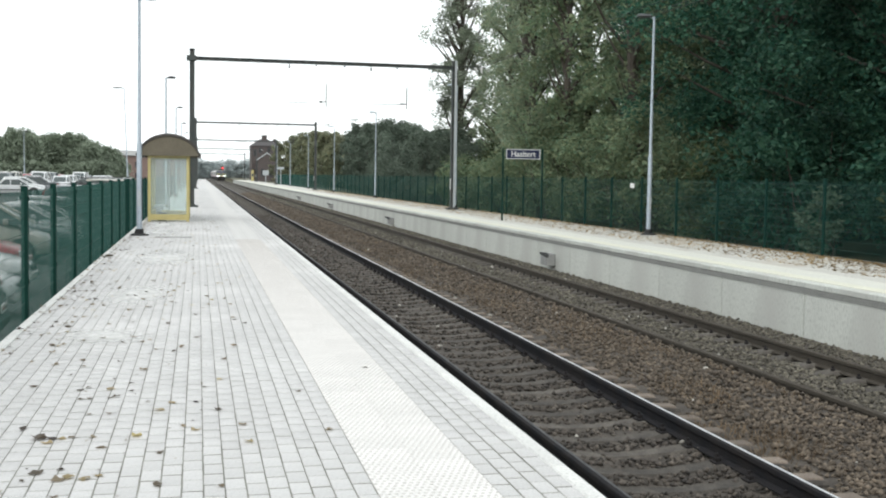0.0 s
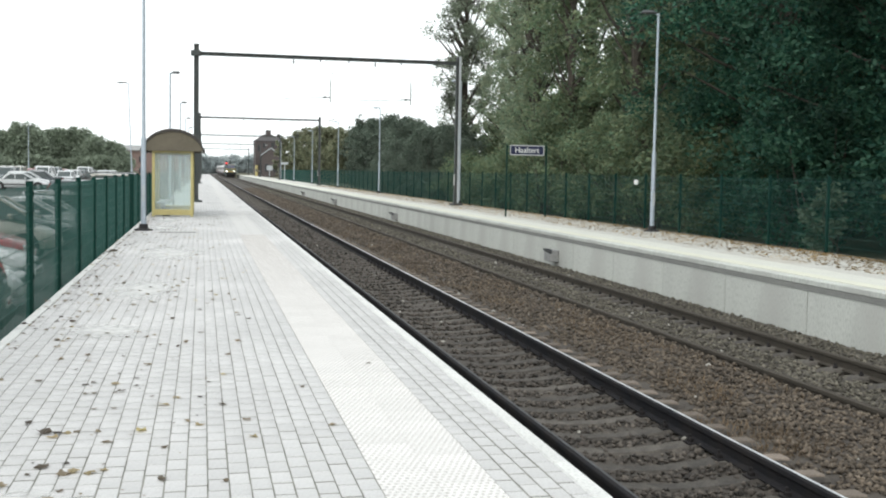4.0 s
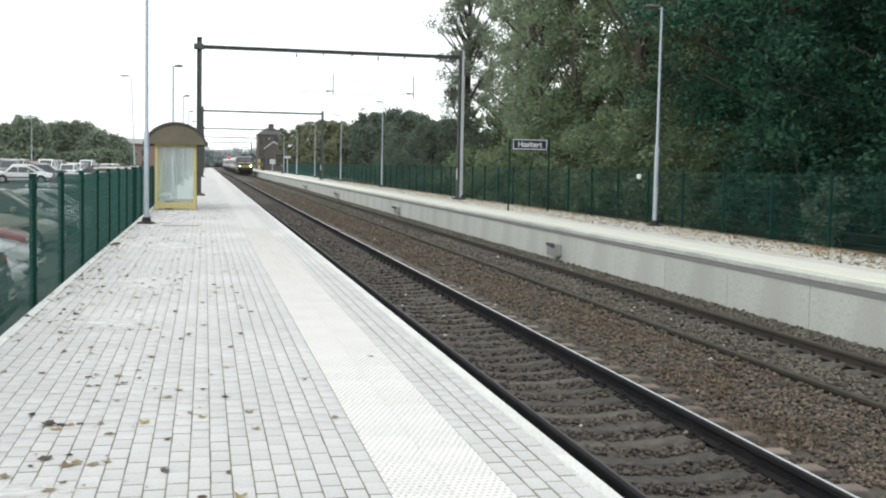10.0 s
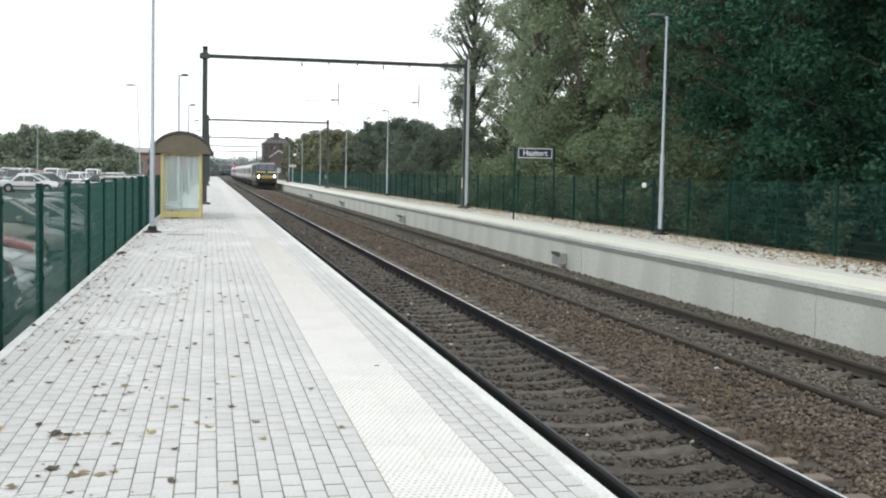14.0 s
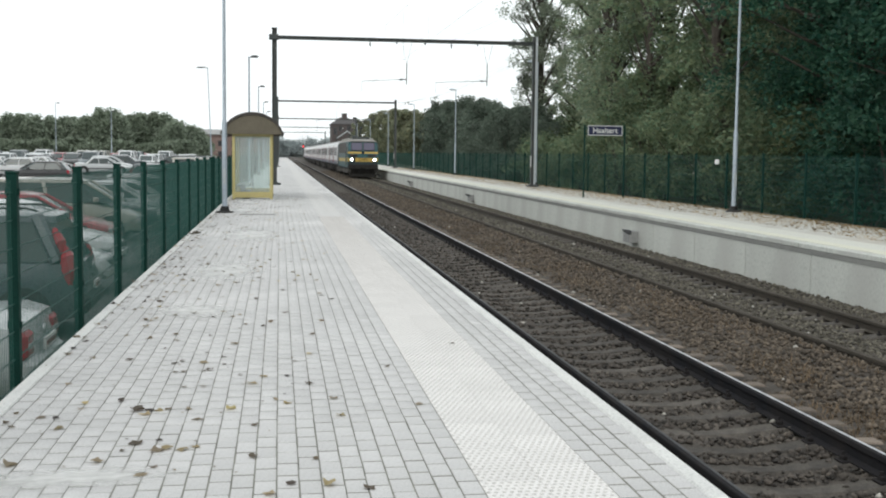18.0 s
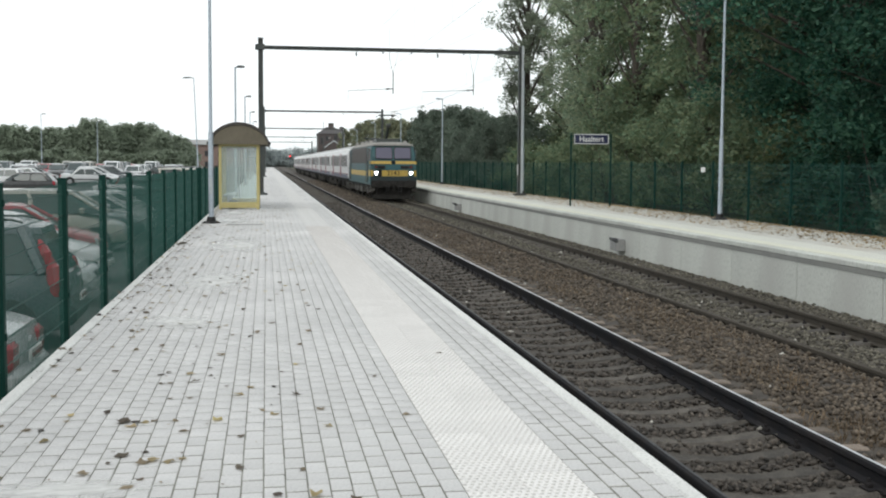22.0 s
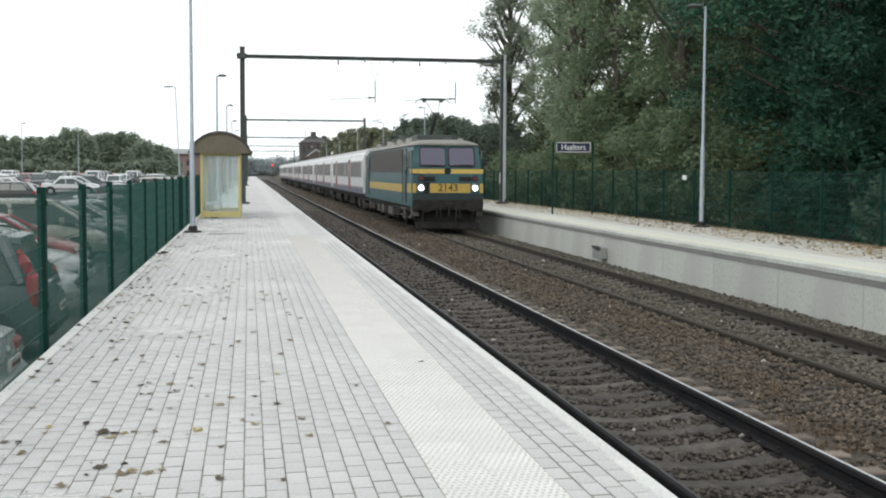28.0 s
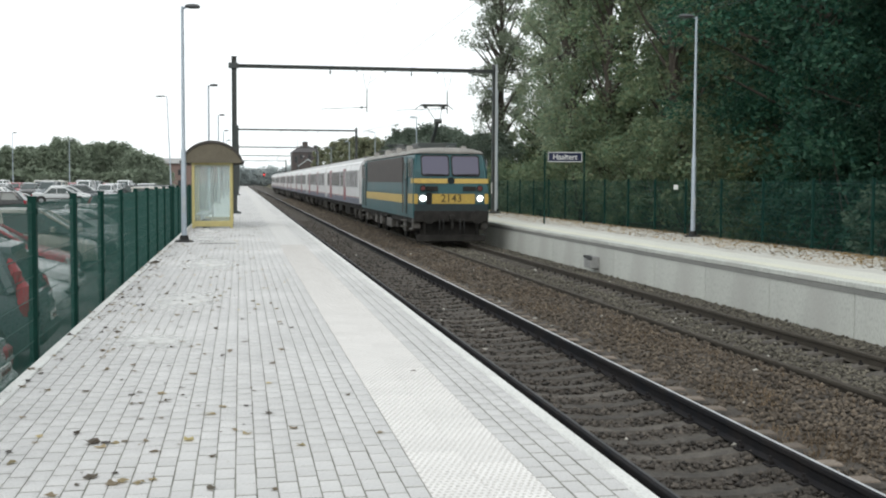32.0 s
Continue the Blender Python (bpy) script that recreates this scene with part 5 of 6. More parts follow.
def tree(name, label, x, y, z0, h, r, mat, seed, clumps=90, per=120, size=0.14, low=0.25, columnar=False, clump_r=None, cone=False, group="trees of the wood"):
    rng = random.Random(seed)
    o = thing(name, label, "tree" if name == "tree" else "bush", group, at=pose(x, y, z0))
    g = Geo()
    lean = (rng.uniform(-0.04, 0.04), rng.uniform(-0.04, 0.04))
    def stem(t):
        return (lean[0] * h * t + 0.15 * math.sin(5 * t + seed), lean[1] * h * t + 0.15 * math.cos(4 * t + seed), h * t)
    rad = 0.018 * h + 0.02
    if name == "tree":
        g.tube([(stem(0)[0], stem(0)[1], -0.2)] + [stem(t) for t in (0.04, 0.15, 0.35, 0.55, 0.75, 0.92)], [rad * 1.5, rad, rad * 0.85, rad * 0.65, rad * 0.45, rad * 0.25, rad * 0.06], 8)
    cs, rs = [], []
    cr = clump_r or 0.26 * r + 0.3
    for i in range(clumps):
        t = low + (1 - low) * (i + rng.random()) / clumps
        u = (t - low) / (1 - low)
        prof = (math.sin(math.pi * min(1, 0.12 + 0.8 * u)) ** 0.6) if not columnar else (0.55 + 0.45 * math.sin(math.pi * u)) * (1 if u < 0.8 else (1 - u) / 0.2 * 0.7 + 0.3)
        if cone:
            prof = 1.0 if u < 0.55 else max(1.0 - (u - 0.55) / 0.45, 0.06)
        ang = rng.uniform(0, 2 * math.pi)
        rr = r * prof * rng.uniform(0.35, 1.08) * (1 + 0.25 * math.sin(3 * ang + seed) * math.sin(7 * u + seed))
        s = stem(min(t, 0.95))
        c = (s[0] + rr * math.cos(ang), s[1] + rr * math.sin(ang), s[2] + rng.uniform(-0.3, 0.3))
        cs.append(c)
        rs.append(cr * rng.uniform(0.55, 1.25) * (min(1.0, max(1.4 - u, 0.4)) if cone else 1))
        if i % 3 == 0:
            b = stem(max(t - 0.14, 0.03 if name == "bush" else low * 0.8))
            if name == "bush":
                b = (rng.uniform(-0.3, 0.3), rng.uniform(-0.3, 0.3), -0.1)
            m = tuple(b[k] * 0.5 + c[k] * 0.5 + rng.uniform(-0.2, 0.2) * (1 if k < 2 else 0.4) for k in range(3))
            g.tube([b, m, c], [rad * 0.34, rad * 0.2, 0.012], 5)
    part("trunk" if name == "tree" else "stem_clump", g, M_BARK, o, smooth=True)
    v, f = leaf_cloud(cs, rs, per, size, seed, tri=x > 21.5 or y > 44)
    part("crown", raw_mesh("crown", v, f, mat), None, o)
    return o


# the wood behind the opposite platform: sparse tall trees first, then dense dark broadleaves
for _i, (_x, _y, _h, _r, _m, _c, _p, _lo) in enumerate((
        (20.2, 88, 19.5, 2.3, M_LEAF_SP, 200, 160, 0.2), (22.6, 82, 21, 2.7, M_LEAF_OL, 190, 120, 0.12), (21.0, 72, 22, 2.7, M_LEAF_OL, 170, 120, 0.08), (19.4, 49, 22, 2.5, M_LEAF_OL, 170, 130, 0.06), (21.8, 53, 23, 2.6, M_LEAF_OL, 170, 120, 0.06), (18.6, 56, 20, 2.2, M_LEAF_OL, 150, 120, 0.05), (19.0, 64, 21, 2.3, M_LEAF_OL, 150, 120, 0.05),
        (22.2, 63, 23, 2.8, M_LEAF_OL, 170, 120, 0.08), (24.0, 70, 25, 3.0, M_LEAF_OL, 110, 100, 0.08), (22.8, 57, 23, 2.8, M_LEAF_OL, 170, 120, 0.08), (27.5, 66, 26, 3.2, M_LEAF_OL, 90, 110, 0.1))):
    tree("tree", "tall slender tree with sparse olive autumn foliage", _x, _y, -0.4, _h * (0.82 if _i else 1.1), _r, _m if _i % 2 == 0 or _i < 2 else M_LEAF_OG, 11 + _i, int(_c * 0.85), int(_p * 1.05), 0.112, _lo, True, 0.95 if _i else 0.75)
for _i, (_x, _y, _h, _r) in enumerate(((20.3, 37.3, 19, 4.7), (20.5, 29.5, 18, 4.6), (20.0, 22, 18, 4.5), (27.5, 41, 23, 5.2), (27.5, 31, 22, 5.2), (33, 58, 26, 5.5), (36, 44, 25, 6), (42, 48, 30, 6.5), (31, 35, 27, 5.5), (29, 25, 26, 5.5), (25, 17, 22, 5), (38, 30, 28, 6), (30, 46, 27, 5.5), (37, 38, 29, 6), (25, 25, 24, 4.8), (28.5, 63, 25, 4.6), (33.5, 74, 28, 5.2), (26.5, 53, 22, 3.6))):
    _near_wood = _x < 24
    tree("tree", "tall broadleaf tree with dense deep green crown", _x, _y, -0.4, _h * 0.76, _r, M_LEAF_DK if _y < 50 else M_LEAF_OG, 40 + _i, 240 if _near_wood else 130, 250 if _near_wood else 165, 0.088 if _near_wood else 0.215, 0.1, clump_r=1.05 if _near_wood else None)
_rr = random.Random(77)
for _i in range(26):
    _y = 17 + _i * 3.6
    tree("bush", "dense dark green undergrowth shrub behind the fence", 16.6 + _rr.uniform(-0.2, 1.4), _y + _rr.uniform(-0.8, 0.8), -0.4, _rr.uniform(3.0, 5.0), _rr.uniform(1.7, 2.3), _rr.choice([M_LEAF_DK, M_LEAF_DK, M_LEAF_UG]) if _y < 38 else (_rr.choice([M_LEAF_UG, M_LEAF_OG, M_LEAF_OG]) if _y < 74 else M_LEAF_MID), 200 + _i, 38, 160, 0.09, 0.08, clump_r=0.75, group="shrubs behind the fence")
for _i in range(12):
    _y = 20 + _i * 6.5
    tree("bush", "dense dark undergrowth deeper in the wood", 23.5 + _rr.uniform(-1, 3), _y, -0.4, _rr.uniform(5, 7.5), 3.0, M_LEAF_DK if _y < 36 else M_LEAF_OG, 300 + _i, 42, 150, 0.2, 0.05, clump_r=1.3, group="shrubs behind the fence")
# rounded trees farther along the opposite platform
for _i, (_x, _y, _h, _r, _m) in enumerate(((18.2, 84, 5.4, 2.1, M_LEAF_MID), (18.6, 93, 5.7, 2.3, M_LEAF_MID), (18.6, 104, 6.6, 2.7, M_LEAF_MID), (19.5, 112, 7.5, 3.0, M_LEAF_MID), (19.0, 120, 7.5, 3.0, M_LEAF_MID), (19.2, 130, 8.1, 3.0, M_LEAF_MID), (19.6, 138, 8.0, 2.6, M_LEAF_MID), (23, 128, 7.7, 3.3, M_LEAF_MID), (20.2, 268, 9.9, 4.2, M_LEAF_YG),
                                           (21.6, 176, 8.1, 2.9, M_LEAF_YG), (21.8, 192, 9.2, 3.3, M_LEAF_YG), (21.6, 208, 9.9, 3.6, M_LEAF_YG), (21.4, 226, 10.4, 3.8, M_LEAF_YG), (21, 248, 10.4, 4.0, M_LEAF_YG))):
    tree("tree", "rounded hedge-like tree beside the opposite platform", _x, _y, -0.4, _h, _r, _m, 400 + _i, 230, 50, 0.16 if _y < 160 else 0.22, 0.04, clump_r=0.65, group="trees along the platform")
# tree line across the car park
# Leaf colour lifted to a pale grey-green that carries the distance haze.
M_LEAF_BELT = foliage("hazed_grey_green_leaf", (0.235, 0.282, 0.215), (0.27, 0.315, 0.235), None, (0.9, 1.1))
for _i in range(66):
    _x = -12.6 - _i * 0.67 + _rr.uniform(-0.3, 0.3)
    _h = min(4.7 + 0.33 * _i, 7.2 if _i < 23 else 6.3) * _rr.uniform(0.92, 1.08)
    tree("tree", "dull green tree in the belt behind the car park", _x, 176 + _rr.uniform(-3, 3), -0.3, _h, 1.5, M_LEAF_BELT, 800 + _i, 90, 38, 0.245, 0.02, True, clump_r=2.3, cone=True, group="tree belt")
for _i in range(26):
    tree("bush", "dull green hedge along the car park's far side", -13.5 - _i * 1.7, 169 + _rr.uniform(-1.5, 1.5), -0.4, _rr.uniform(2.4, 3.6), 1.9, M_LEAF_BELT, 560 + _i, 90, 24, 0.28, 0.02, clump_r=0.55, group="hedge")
for _i in range(22):
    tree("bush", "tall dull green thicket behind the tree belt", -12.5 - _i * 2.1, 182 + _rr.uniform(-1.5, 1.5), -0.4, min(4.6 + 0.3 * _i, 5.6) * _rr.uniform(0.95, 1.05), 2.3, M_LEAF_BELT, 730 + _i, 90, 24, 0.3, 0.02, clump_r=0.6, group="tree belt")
for _i in range(30):
    tree("tree", "hazy distant tree at the end of the line", -40 + _i * 3.4 + _rr.uniform(-2, 2), 620 + _rr.uniform(-40, 40), -1, _rr.uniform(5.5, 9.5), 5, M_LEAF_HAZE, 600 + _i, 26, 100, 0.6, 0.02, clump_r=3.0, group="distant trees")

# a pale shrub that leans towards the fence
tree("bush", "small pale green shrub close behind the fence", 14.5, 24.7, -0.35, 1.6, 0.42, M_LEAF_PALE, 701, 16, 50, 0.075, 0.1, clump_r=0.3, group="shrubs behind the fence")


# ---- buildings ----
M_BRICK = material("dark_red_brick", (0.105, 0.086, 0.083), (0.088, 0.074, 0.071), 0.85, scale=1.5, fine=14, bump=0.3)
# Brick for the far building, paled in colour to stand for haze.
M_BRICK_PALE = material("pale_red_brick", (0.26, 0.185, 0.165), (0.22, 0.155, 0.14), 0.85, scale=1.5, fine=14, bump=0.3)
M_DARK_PANE = material("dark_house_pane", (0.05, 0.05, 0.055), (0.04, 0.04, 0.045), 0.5, spec=0.3)
M_SLATE = material("dark_slate_roof", (0.095, 0.088, 0.09), (0.075, 0.07, 0.072), 0.7, scale=2, fine=14)


def window_on(parent, x0, x1, z0, z1, y):
    w = part("window", Geo().box(x0 - 0.08, x1 + 0.08, y - 0.06, y, z0 - 0.08, z1 + 0.08), M_SLATE, parent)
    part("pane", Geo().box(x0, x1, y - 0.075, y - 0.05, z0, z1), M_DARK_PANE, w)


def station_house():
    o = thing("station_house", "dark red brick station house with hipped slate roof and chimneys", "house", at=pose(16.0, 315, 0))
    part("wall", Geo().box(-1.9, 5.7, 0, 11, -0.2, 9.2), M_BRICK, o)
    part("cornice", Geo().box(-2.1, 5.9, -0.2, 11.2, 9.2, 9.5, 0.05), M_SLATE, o)
    eave = [(-2.1, -0.2), (5.9, -0.2), (5.9, 11.2), (-2.1, 11.2)]
    ridge = [(0.45, 3.0), (2.6, 3.0), (2.6, 8.0), (0.45, 8.0)]
    part("roof", Geo().loft([[(x, y, 9.5) for x, y in eave], [(x, y, 11.3) for x, y in ridge]]), M_SLATE, o)
    for x0, x1, z in ((1.0, 2.4, 12.4), (4.1, 4.7, 11.4)):
        c = part("chimney", Geo().box(x0, x1, 2.4, 3.4, 9.4, z - 0.15), M_BRICK, o)
        part("chimney_cap", Geo().box(x0 - 0.1, x1 + 0.1, 2.3, 3.5, z - 0.15, z, 0.03), M_SLATE, c)
    low = part("wing", Geo().sweep_y([(-0.3, -0.2), (4.3, -0.2), (4.3, 5.6), (2.0, 7.2), (-0.3, 5.6)], -5.5, 0), M_BRICK, o)
    part("verge", Geo().sweep_y([(-0.75, 5.3), (2.0, 7.25), (4.75, 5.3), (4.75, 5.6), (2.0, 7.6), (-0.75, 5.6)], -5.8, -5.5), M_GREY_PAINT, low, "pale bargeboard")
    part("wing_roof", Geo().sweep_y([(-0.7, 5.32), (2.0, 7.2), (4.7, 5.32), (4.7, 5.5), (2.0, 7.4), (-0.7, 5.5)], -5.5, 0), M_SLATE, o)
    part("platform_canopy", Geo().box(-1.85, -0.35, -5.4, -0.02, 3.0, 3.2, 0.03), M_SLATE, o)
    for x in (0.4, 2.7):
        window_on(o, x, x + 0.9, 1.1, 3.1, -5.5)
    for x in (-1.3, 0.1):
        window_on(o, x, x + 0.8, 6.6 if x < 0 else 7.6, 8.2 if x < 0 else 8.8, 0.0)
    for x in (2.4, 4.2):
        window_on(o, x, x + 0.8, 7.7, 8.9, 0.0)
    return o


station_house()


def long_brick_building():
    o = thing("brick_building", "low red brick building behind the car park", "building", at=pose(-17.0, 215, -0.3))
    part("wall", Geo().box(0, 15, 0, 12, 0, 4.9, 0.02), M_BRICK_PALE, o)
    part("roof", Geo().sweep_x([(-0.4, 4.9), (12.4, 4.9), (12.4, 5.05), (6, 6.0), (-0.4, 5.05)], -0.3, 15.3), M_GREY_BOX, o)
    for k in range(6):
        for z in (0.9, 2.9):
            window_on(o, 1.0 + k * 2.4, 1.9 + k * 2.4, z, z + 0.9, 0.0)
    return o


long_brick_building()


# ---- parked cars ----
M_TYRE = M_BLACK
M_RIM = material("alloy_rim", (0.42, 0.43, 0.44), (0.32, 0.33, 0.34), 0.35, metal=0.7)
M_CARGLASS = glass("car_glass", (0.06, 0.077, 0.078), 0.06, 0.9)
M_CARGLASS.node_tree.nodes["Principled BSDF"].inputs["Specular IOR Level"].default_value = 0.5
M_REDLENS = material("red_tail_lens", (0.42, 0.03, 0.05), (0.34, 0.02, 0.035), 0.15)
M_CLEAR = material("clear_lamp_lens", (0.65, 0.67, 0.68), (0.5, 0.52, 0.53), 0.12)
M_TRIM = material("black_plastic_trim", (0.02, 0.02, 0.021), (0.028, 0.028, 0.028), 0.6)


def paint(name, c):
    m = material(name, c, tuple(v * 0.92 for v in c), 0.28, scale=1.5, fine=30, bump=0.0, spec=0.6)
    m.node_tree.nodes["Principled BSDF"].inputs["Coat Weight"].default_value = 0.6
    return m


P_SILVER, P_DARK, P_RED, P_BEIGE, P_WHITE, P_BLUE, P_BLACK = (paint(n, c) for n, c in (
    ("silver_car_paint", (0.60, 0.62, 0.63)), ("dark_slate_car_paint", (0.085, 0.107, 0.118)), ("red_car_paint", (0.38, 0.03, 0.05)), ("beige_grey_car_paint", (0.46, 0.44, 0.39)),
    ("white_car_paint", (0.72, 0.73, 0.74)), ("dark_blue_car_paint", (0.045, 0.058, 0.068)), ("black_car_paint", (0.016, 0.017, 0.019))))


def car(label, body_mat, L=4.2, H=1.46, style="hatch", tall_lamps=False):
    """Nose towards +x, wheels on z = 0, middle of the length at x = 0."""
    o = thing("parked_car", label, "car", "cars in the car park")
    W = 0.87
    f, b = L / 2, -L / 2
    hood = {"hatch": 0.95, "sedan": 0.93, "suv": 1.05, "mpv": 1.02}[style]
    belt = {"hatch": 0.95, "sedan": 0.93, "suv": 1.08, "mpv": 1.1}[style]
    # x, half width, top height
    tail_top = belt if style != "sedan" else 0.98
    st = [(b, 0.70 * W, belt - 0.25), (b + 0.06, 0.86 * W, tail_top - 0.06), (b + 0.3, 0.96 * W, tail_top), (b + 1.2, W, belt), (0.0, W, belt - 0.01), (f - 1.25, W, belt - 0.03), (f - 0.55, 0.97 * W, hood - 0.17), (f - 0.15, 0.86 * W, hood - 0.30), (f, 0.66 * W, hood - 0.42)]
    rings = []
    for x, w, t in st:
        lo = 0.24 if abs(x) < L / 2 - 0.2 else 0.32
        rings.append([(x, -w * 0.88, lo), (x, -w, lo + 0.16), (x, -w, t - 0.22), (x, -w * 0.965, t - 0.06), (x, -w * 0.82, t), (x, w * 0.82, t), (x, w * 0.965, t - 0.06), (x, w, t - 0.22), (x, w, lo + 0.16), (x, w * 0.88, lo)])
    part("body", Geo().loft(rings), body_mat, o, smooth=True)
    # cabin: glass all round, roof and pillars over it
    cf, cr = {"hatch": (f - 1.05, b + 0.12), "sedan": (f - 1.2, b + 0.75), "suv": (f - 1.15, b + 0.10), "mpv": (f - 0.62, b + 0.08)}[style]
    tf, tr = {"hatch": (f - 1.85, b + 0.55), "sedan": (f - 1.95, b + 1.35), "suv": (f - 1.8, b + 0.42), "mpv": (f - 1.55, b + 0.3)}[style]
    wb, wt, zb = 0.93 * W, 0.74 * W, belt - 0.04
    low = [(cr, -wb * 0.9, zb), (cr + 0.25, -wb, zb), (cf - 0.4, -wb, zb), (cf, -wb * 0.75, zb), (cf, wb * 0.75, zb), (cf - 0.4, wb, zb), (cr + 0.25, wb, zb), (cr, wb * 0.9, zb)]
    top = [(tr, -wt * 0.92, H - 0.06), (tr + 0.2, -wt, H - 0.05), (tf - 0.25, -wt, H - 0.05), (tf, -wt * 0.85, H - 0.08), (tf, wt * 0.85, H - 0.08), (tf - 0.25, wt, H - 0.05), (tr + 0.2, wt, H - 0.05), (tr, wt * 0.92, H - 0.06)]
    part("glazing", Geo().loft([low, top]), M_CARGLASS, o)
    cx = (tr + tf) / 2
    rp = [[(cx + (x - cx) * k, y * j, z + d) for x, y, z in top] for k, j, d in ((1.04, 1.06, -0.07), (1.03, 1.04, 0.015), (0.9, 0.85, 0.05), (0.6, 0.5, 0.062))]
    part("roof", Geo().loft(rp), body_mat, o, smooth=True)
    for s in (-1, 1):
        for i0 in ((3, 0.045), (1, 0.085 if style != "mpv" else 0.12)) if s < 0 else ((4, 0.045), (6, 0.085 if style != "mpv" else 0.12)):
            a, c = Vector(low[i0[0]]), Vector(top[i0[0]])
            part("pillar", Geo().tube([a, (a + c) / 2 + Vector((0, s * 0.015, 0.01)), c], i0[1], 6), body_mat, o)
        mid = 0.5 * (low[1][0] + low[2][0])
        part("pillar", Geo().tube([(mid, s * wb, zb), (mid, s * (wb + wt) / 2 + s * 0.012, (zb + H) / 2), (mid - 0.08, s * wt, H - 0.05)], 0.034 if style != "mpv" else 0.06, 6), body_mat, o)
        part("mirror", Geo().box(cf - 0.62, cf - 0.48, min(s * W, s * (W + 0.2)), max(s * W, s * (W + 0.2)), belt - 0.02, belt + 0.13, 0.03), body_mat, o)
        d = part("side_trim", Geo().box(b + 0.95, f - 1.0, min(s * (W - 0.01), s * (W + 0.012)), max(s * (W - 0.01), s * (W + 0.012)), 0.45, 0.53, 0.004), M_TRIM, o)
        part("door_handle", Geo().box(mid - 0.35, mid - 0.17, min(s * (W - 0.01), s * (W + 0.02)), max(s * (W - 0.01), s * (W + 0.02)), belt - 0.17, belt - 0.13, 0.006), body_mat, o)
        # lamps
        y0, y1 = sorted((s * 0.48 * W, s * 0.80 * W))
        part("headlamp", Geo().loft([[(f - 0.13, y0, hood - 0.50), (f - 0.28, y1 + (0.04 if s > 0 else 0), hood - 0.46), (f - 0.42, y1 + (0.02 if s > 0 else 0), hood - 0.28), (f - 0.13, y0, hood - 0.36)],
                                     [(f - 0.01, y0, hood - 0.50), (f - 0.10, y1, hood - 0.47), (f - 0.30, y1, hood - 0.285), (f - 0.07, y0, hood - 0.33)]]), M_CLEAR, o)
        if tall_lamps:
            part("tail_lamp", Geo().tube([(b + 0.20, s * W * 0.86, 0.74), (b + 0.18, s * W * 0.89, 0.92), (b + 0.22, s * W * 0.89, 1.1), (b + 0.32, s * W * 0.81, 1.28), (b + 0.42, s * W * 0.69, 1.46)], [0.06, 0.13, 0.11, 0.085, 0.055], 8), M_REDLENS, o, "tall red tail lamp")
        else:
            yy0, yy1 = sorted((s * 0.50 * W, s * 0.86 * W))
            lamp = part("tail_lamp", Geo().box(b - 0.005, b + 0.2, yy0, yy1 + (0.02 if s > 0 else 0), belt - 0.34, belt - 0.08, 0.04), M_REDLENS, o, "red tail lamp")
            part("clear_strip", Geo().box(b - 0.012, b + 0.1, yy0 + 0.03, yy1 - 0.03, belt - 0.24, belt - 0.19, 0.003), M_CLEAR, lamp)
        for x in (f - 0.82, b + 0.78):
            yo = s * (W - 0.09)
            part("wheel_arch", Geo().tube([(x, yo - s * 0.12, 0.33), (x, yo + s * 0.093, 0.33)], 0.385, 18), M_TRIM, o)
            ty = part("tyre", Geo().tube([(x, yo - s * 0.08, 0.31), (x, yo + s * 0.085, 0.31), (x, yo + s * 0.105, 0.31)], [0.31, 0.31, 0.28], 18), M_TYRE, o)
            part("rim", Geo().tube([(x, yo + s * 0.09, 0.31), (x, yo + s * 0.115, 0.31)], [0.2, 0.17], 12), M_RIM, ty)
    part("rear_bumper", Geo().box(b - 0.06, b + 0.25, -0.85 * W, 0.85 * W, 0.34, 0.60, 0.06), body_mat if style != "suv" else M_TRIM, o)
    part("front_bumper", Geo().box(f - 0.3, f + 0.02, -0.72 * W, 0.72 * W, 0.28, 0.50, 0.06), body_mat if style != "suv" else M_TRIM, o)
    part("grille", Geo().box(f - 0.1, f + 0.005, -0.4 * W, 0.4 * W, hood - 0.46, hood - 0.36, 0.01), M_TRIM, o)
    p = part("number_plate", Geo().box(b - 0.075, b - 0.05, -0.26, 0.26, 0.62, 0.73), M_WHITE, o, "white plate with plain red bars")
    part("bar", Geo().box(b - 0.082, b - 0.074, -0.2, 0.2, 0.655, 0.695), M_REDLENS, p)
    part("badge", Geo().tube([(b + 0.0, 0, belt - 0.14), (b - 0.03, 0, belt - 0.14)], 0.045, 10), M_RIM, o)
    if style in ("suv", "mpv"):
        for s in (-1, 1):
            part("roof_rail", Geo().tube([(tr + 0.2, s * wt * 0.9, H + 0.02), (tr + 0.35, s * wt * 0.9, H + 0.06), (tf - 0.4, s * wt * 0.9, H + 0.06), (tf - 0.2, s * wt * 0.9, H + 0.02)], 0.016, 6), M_TRIM, o)
    return o


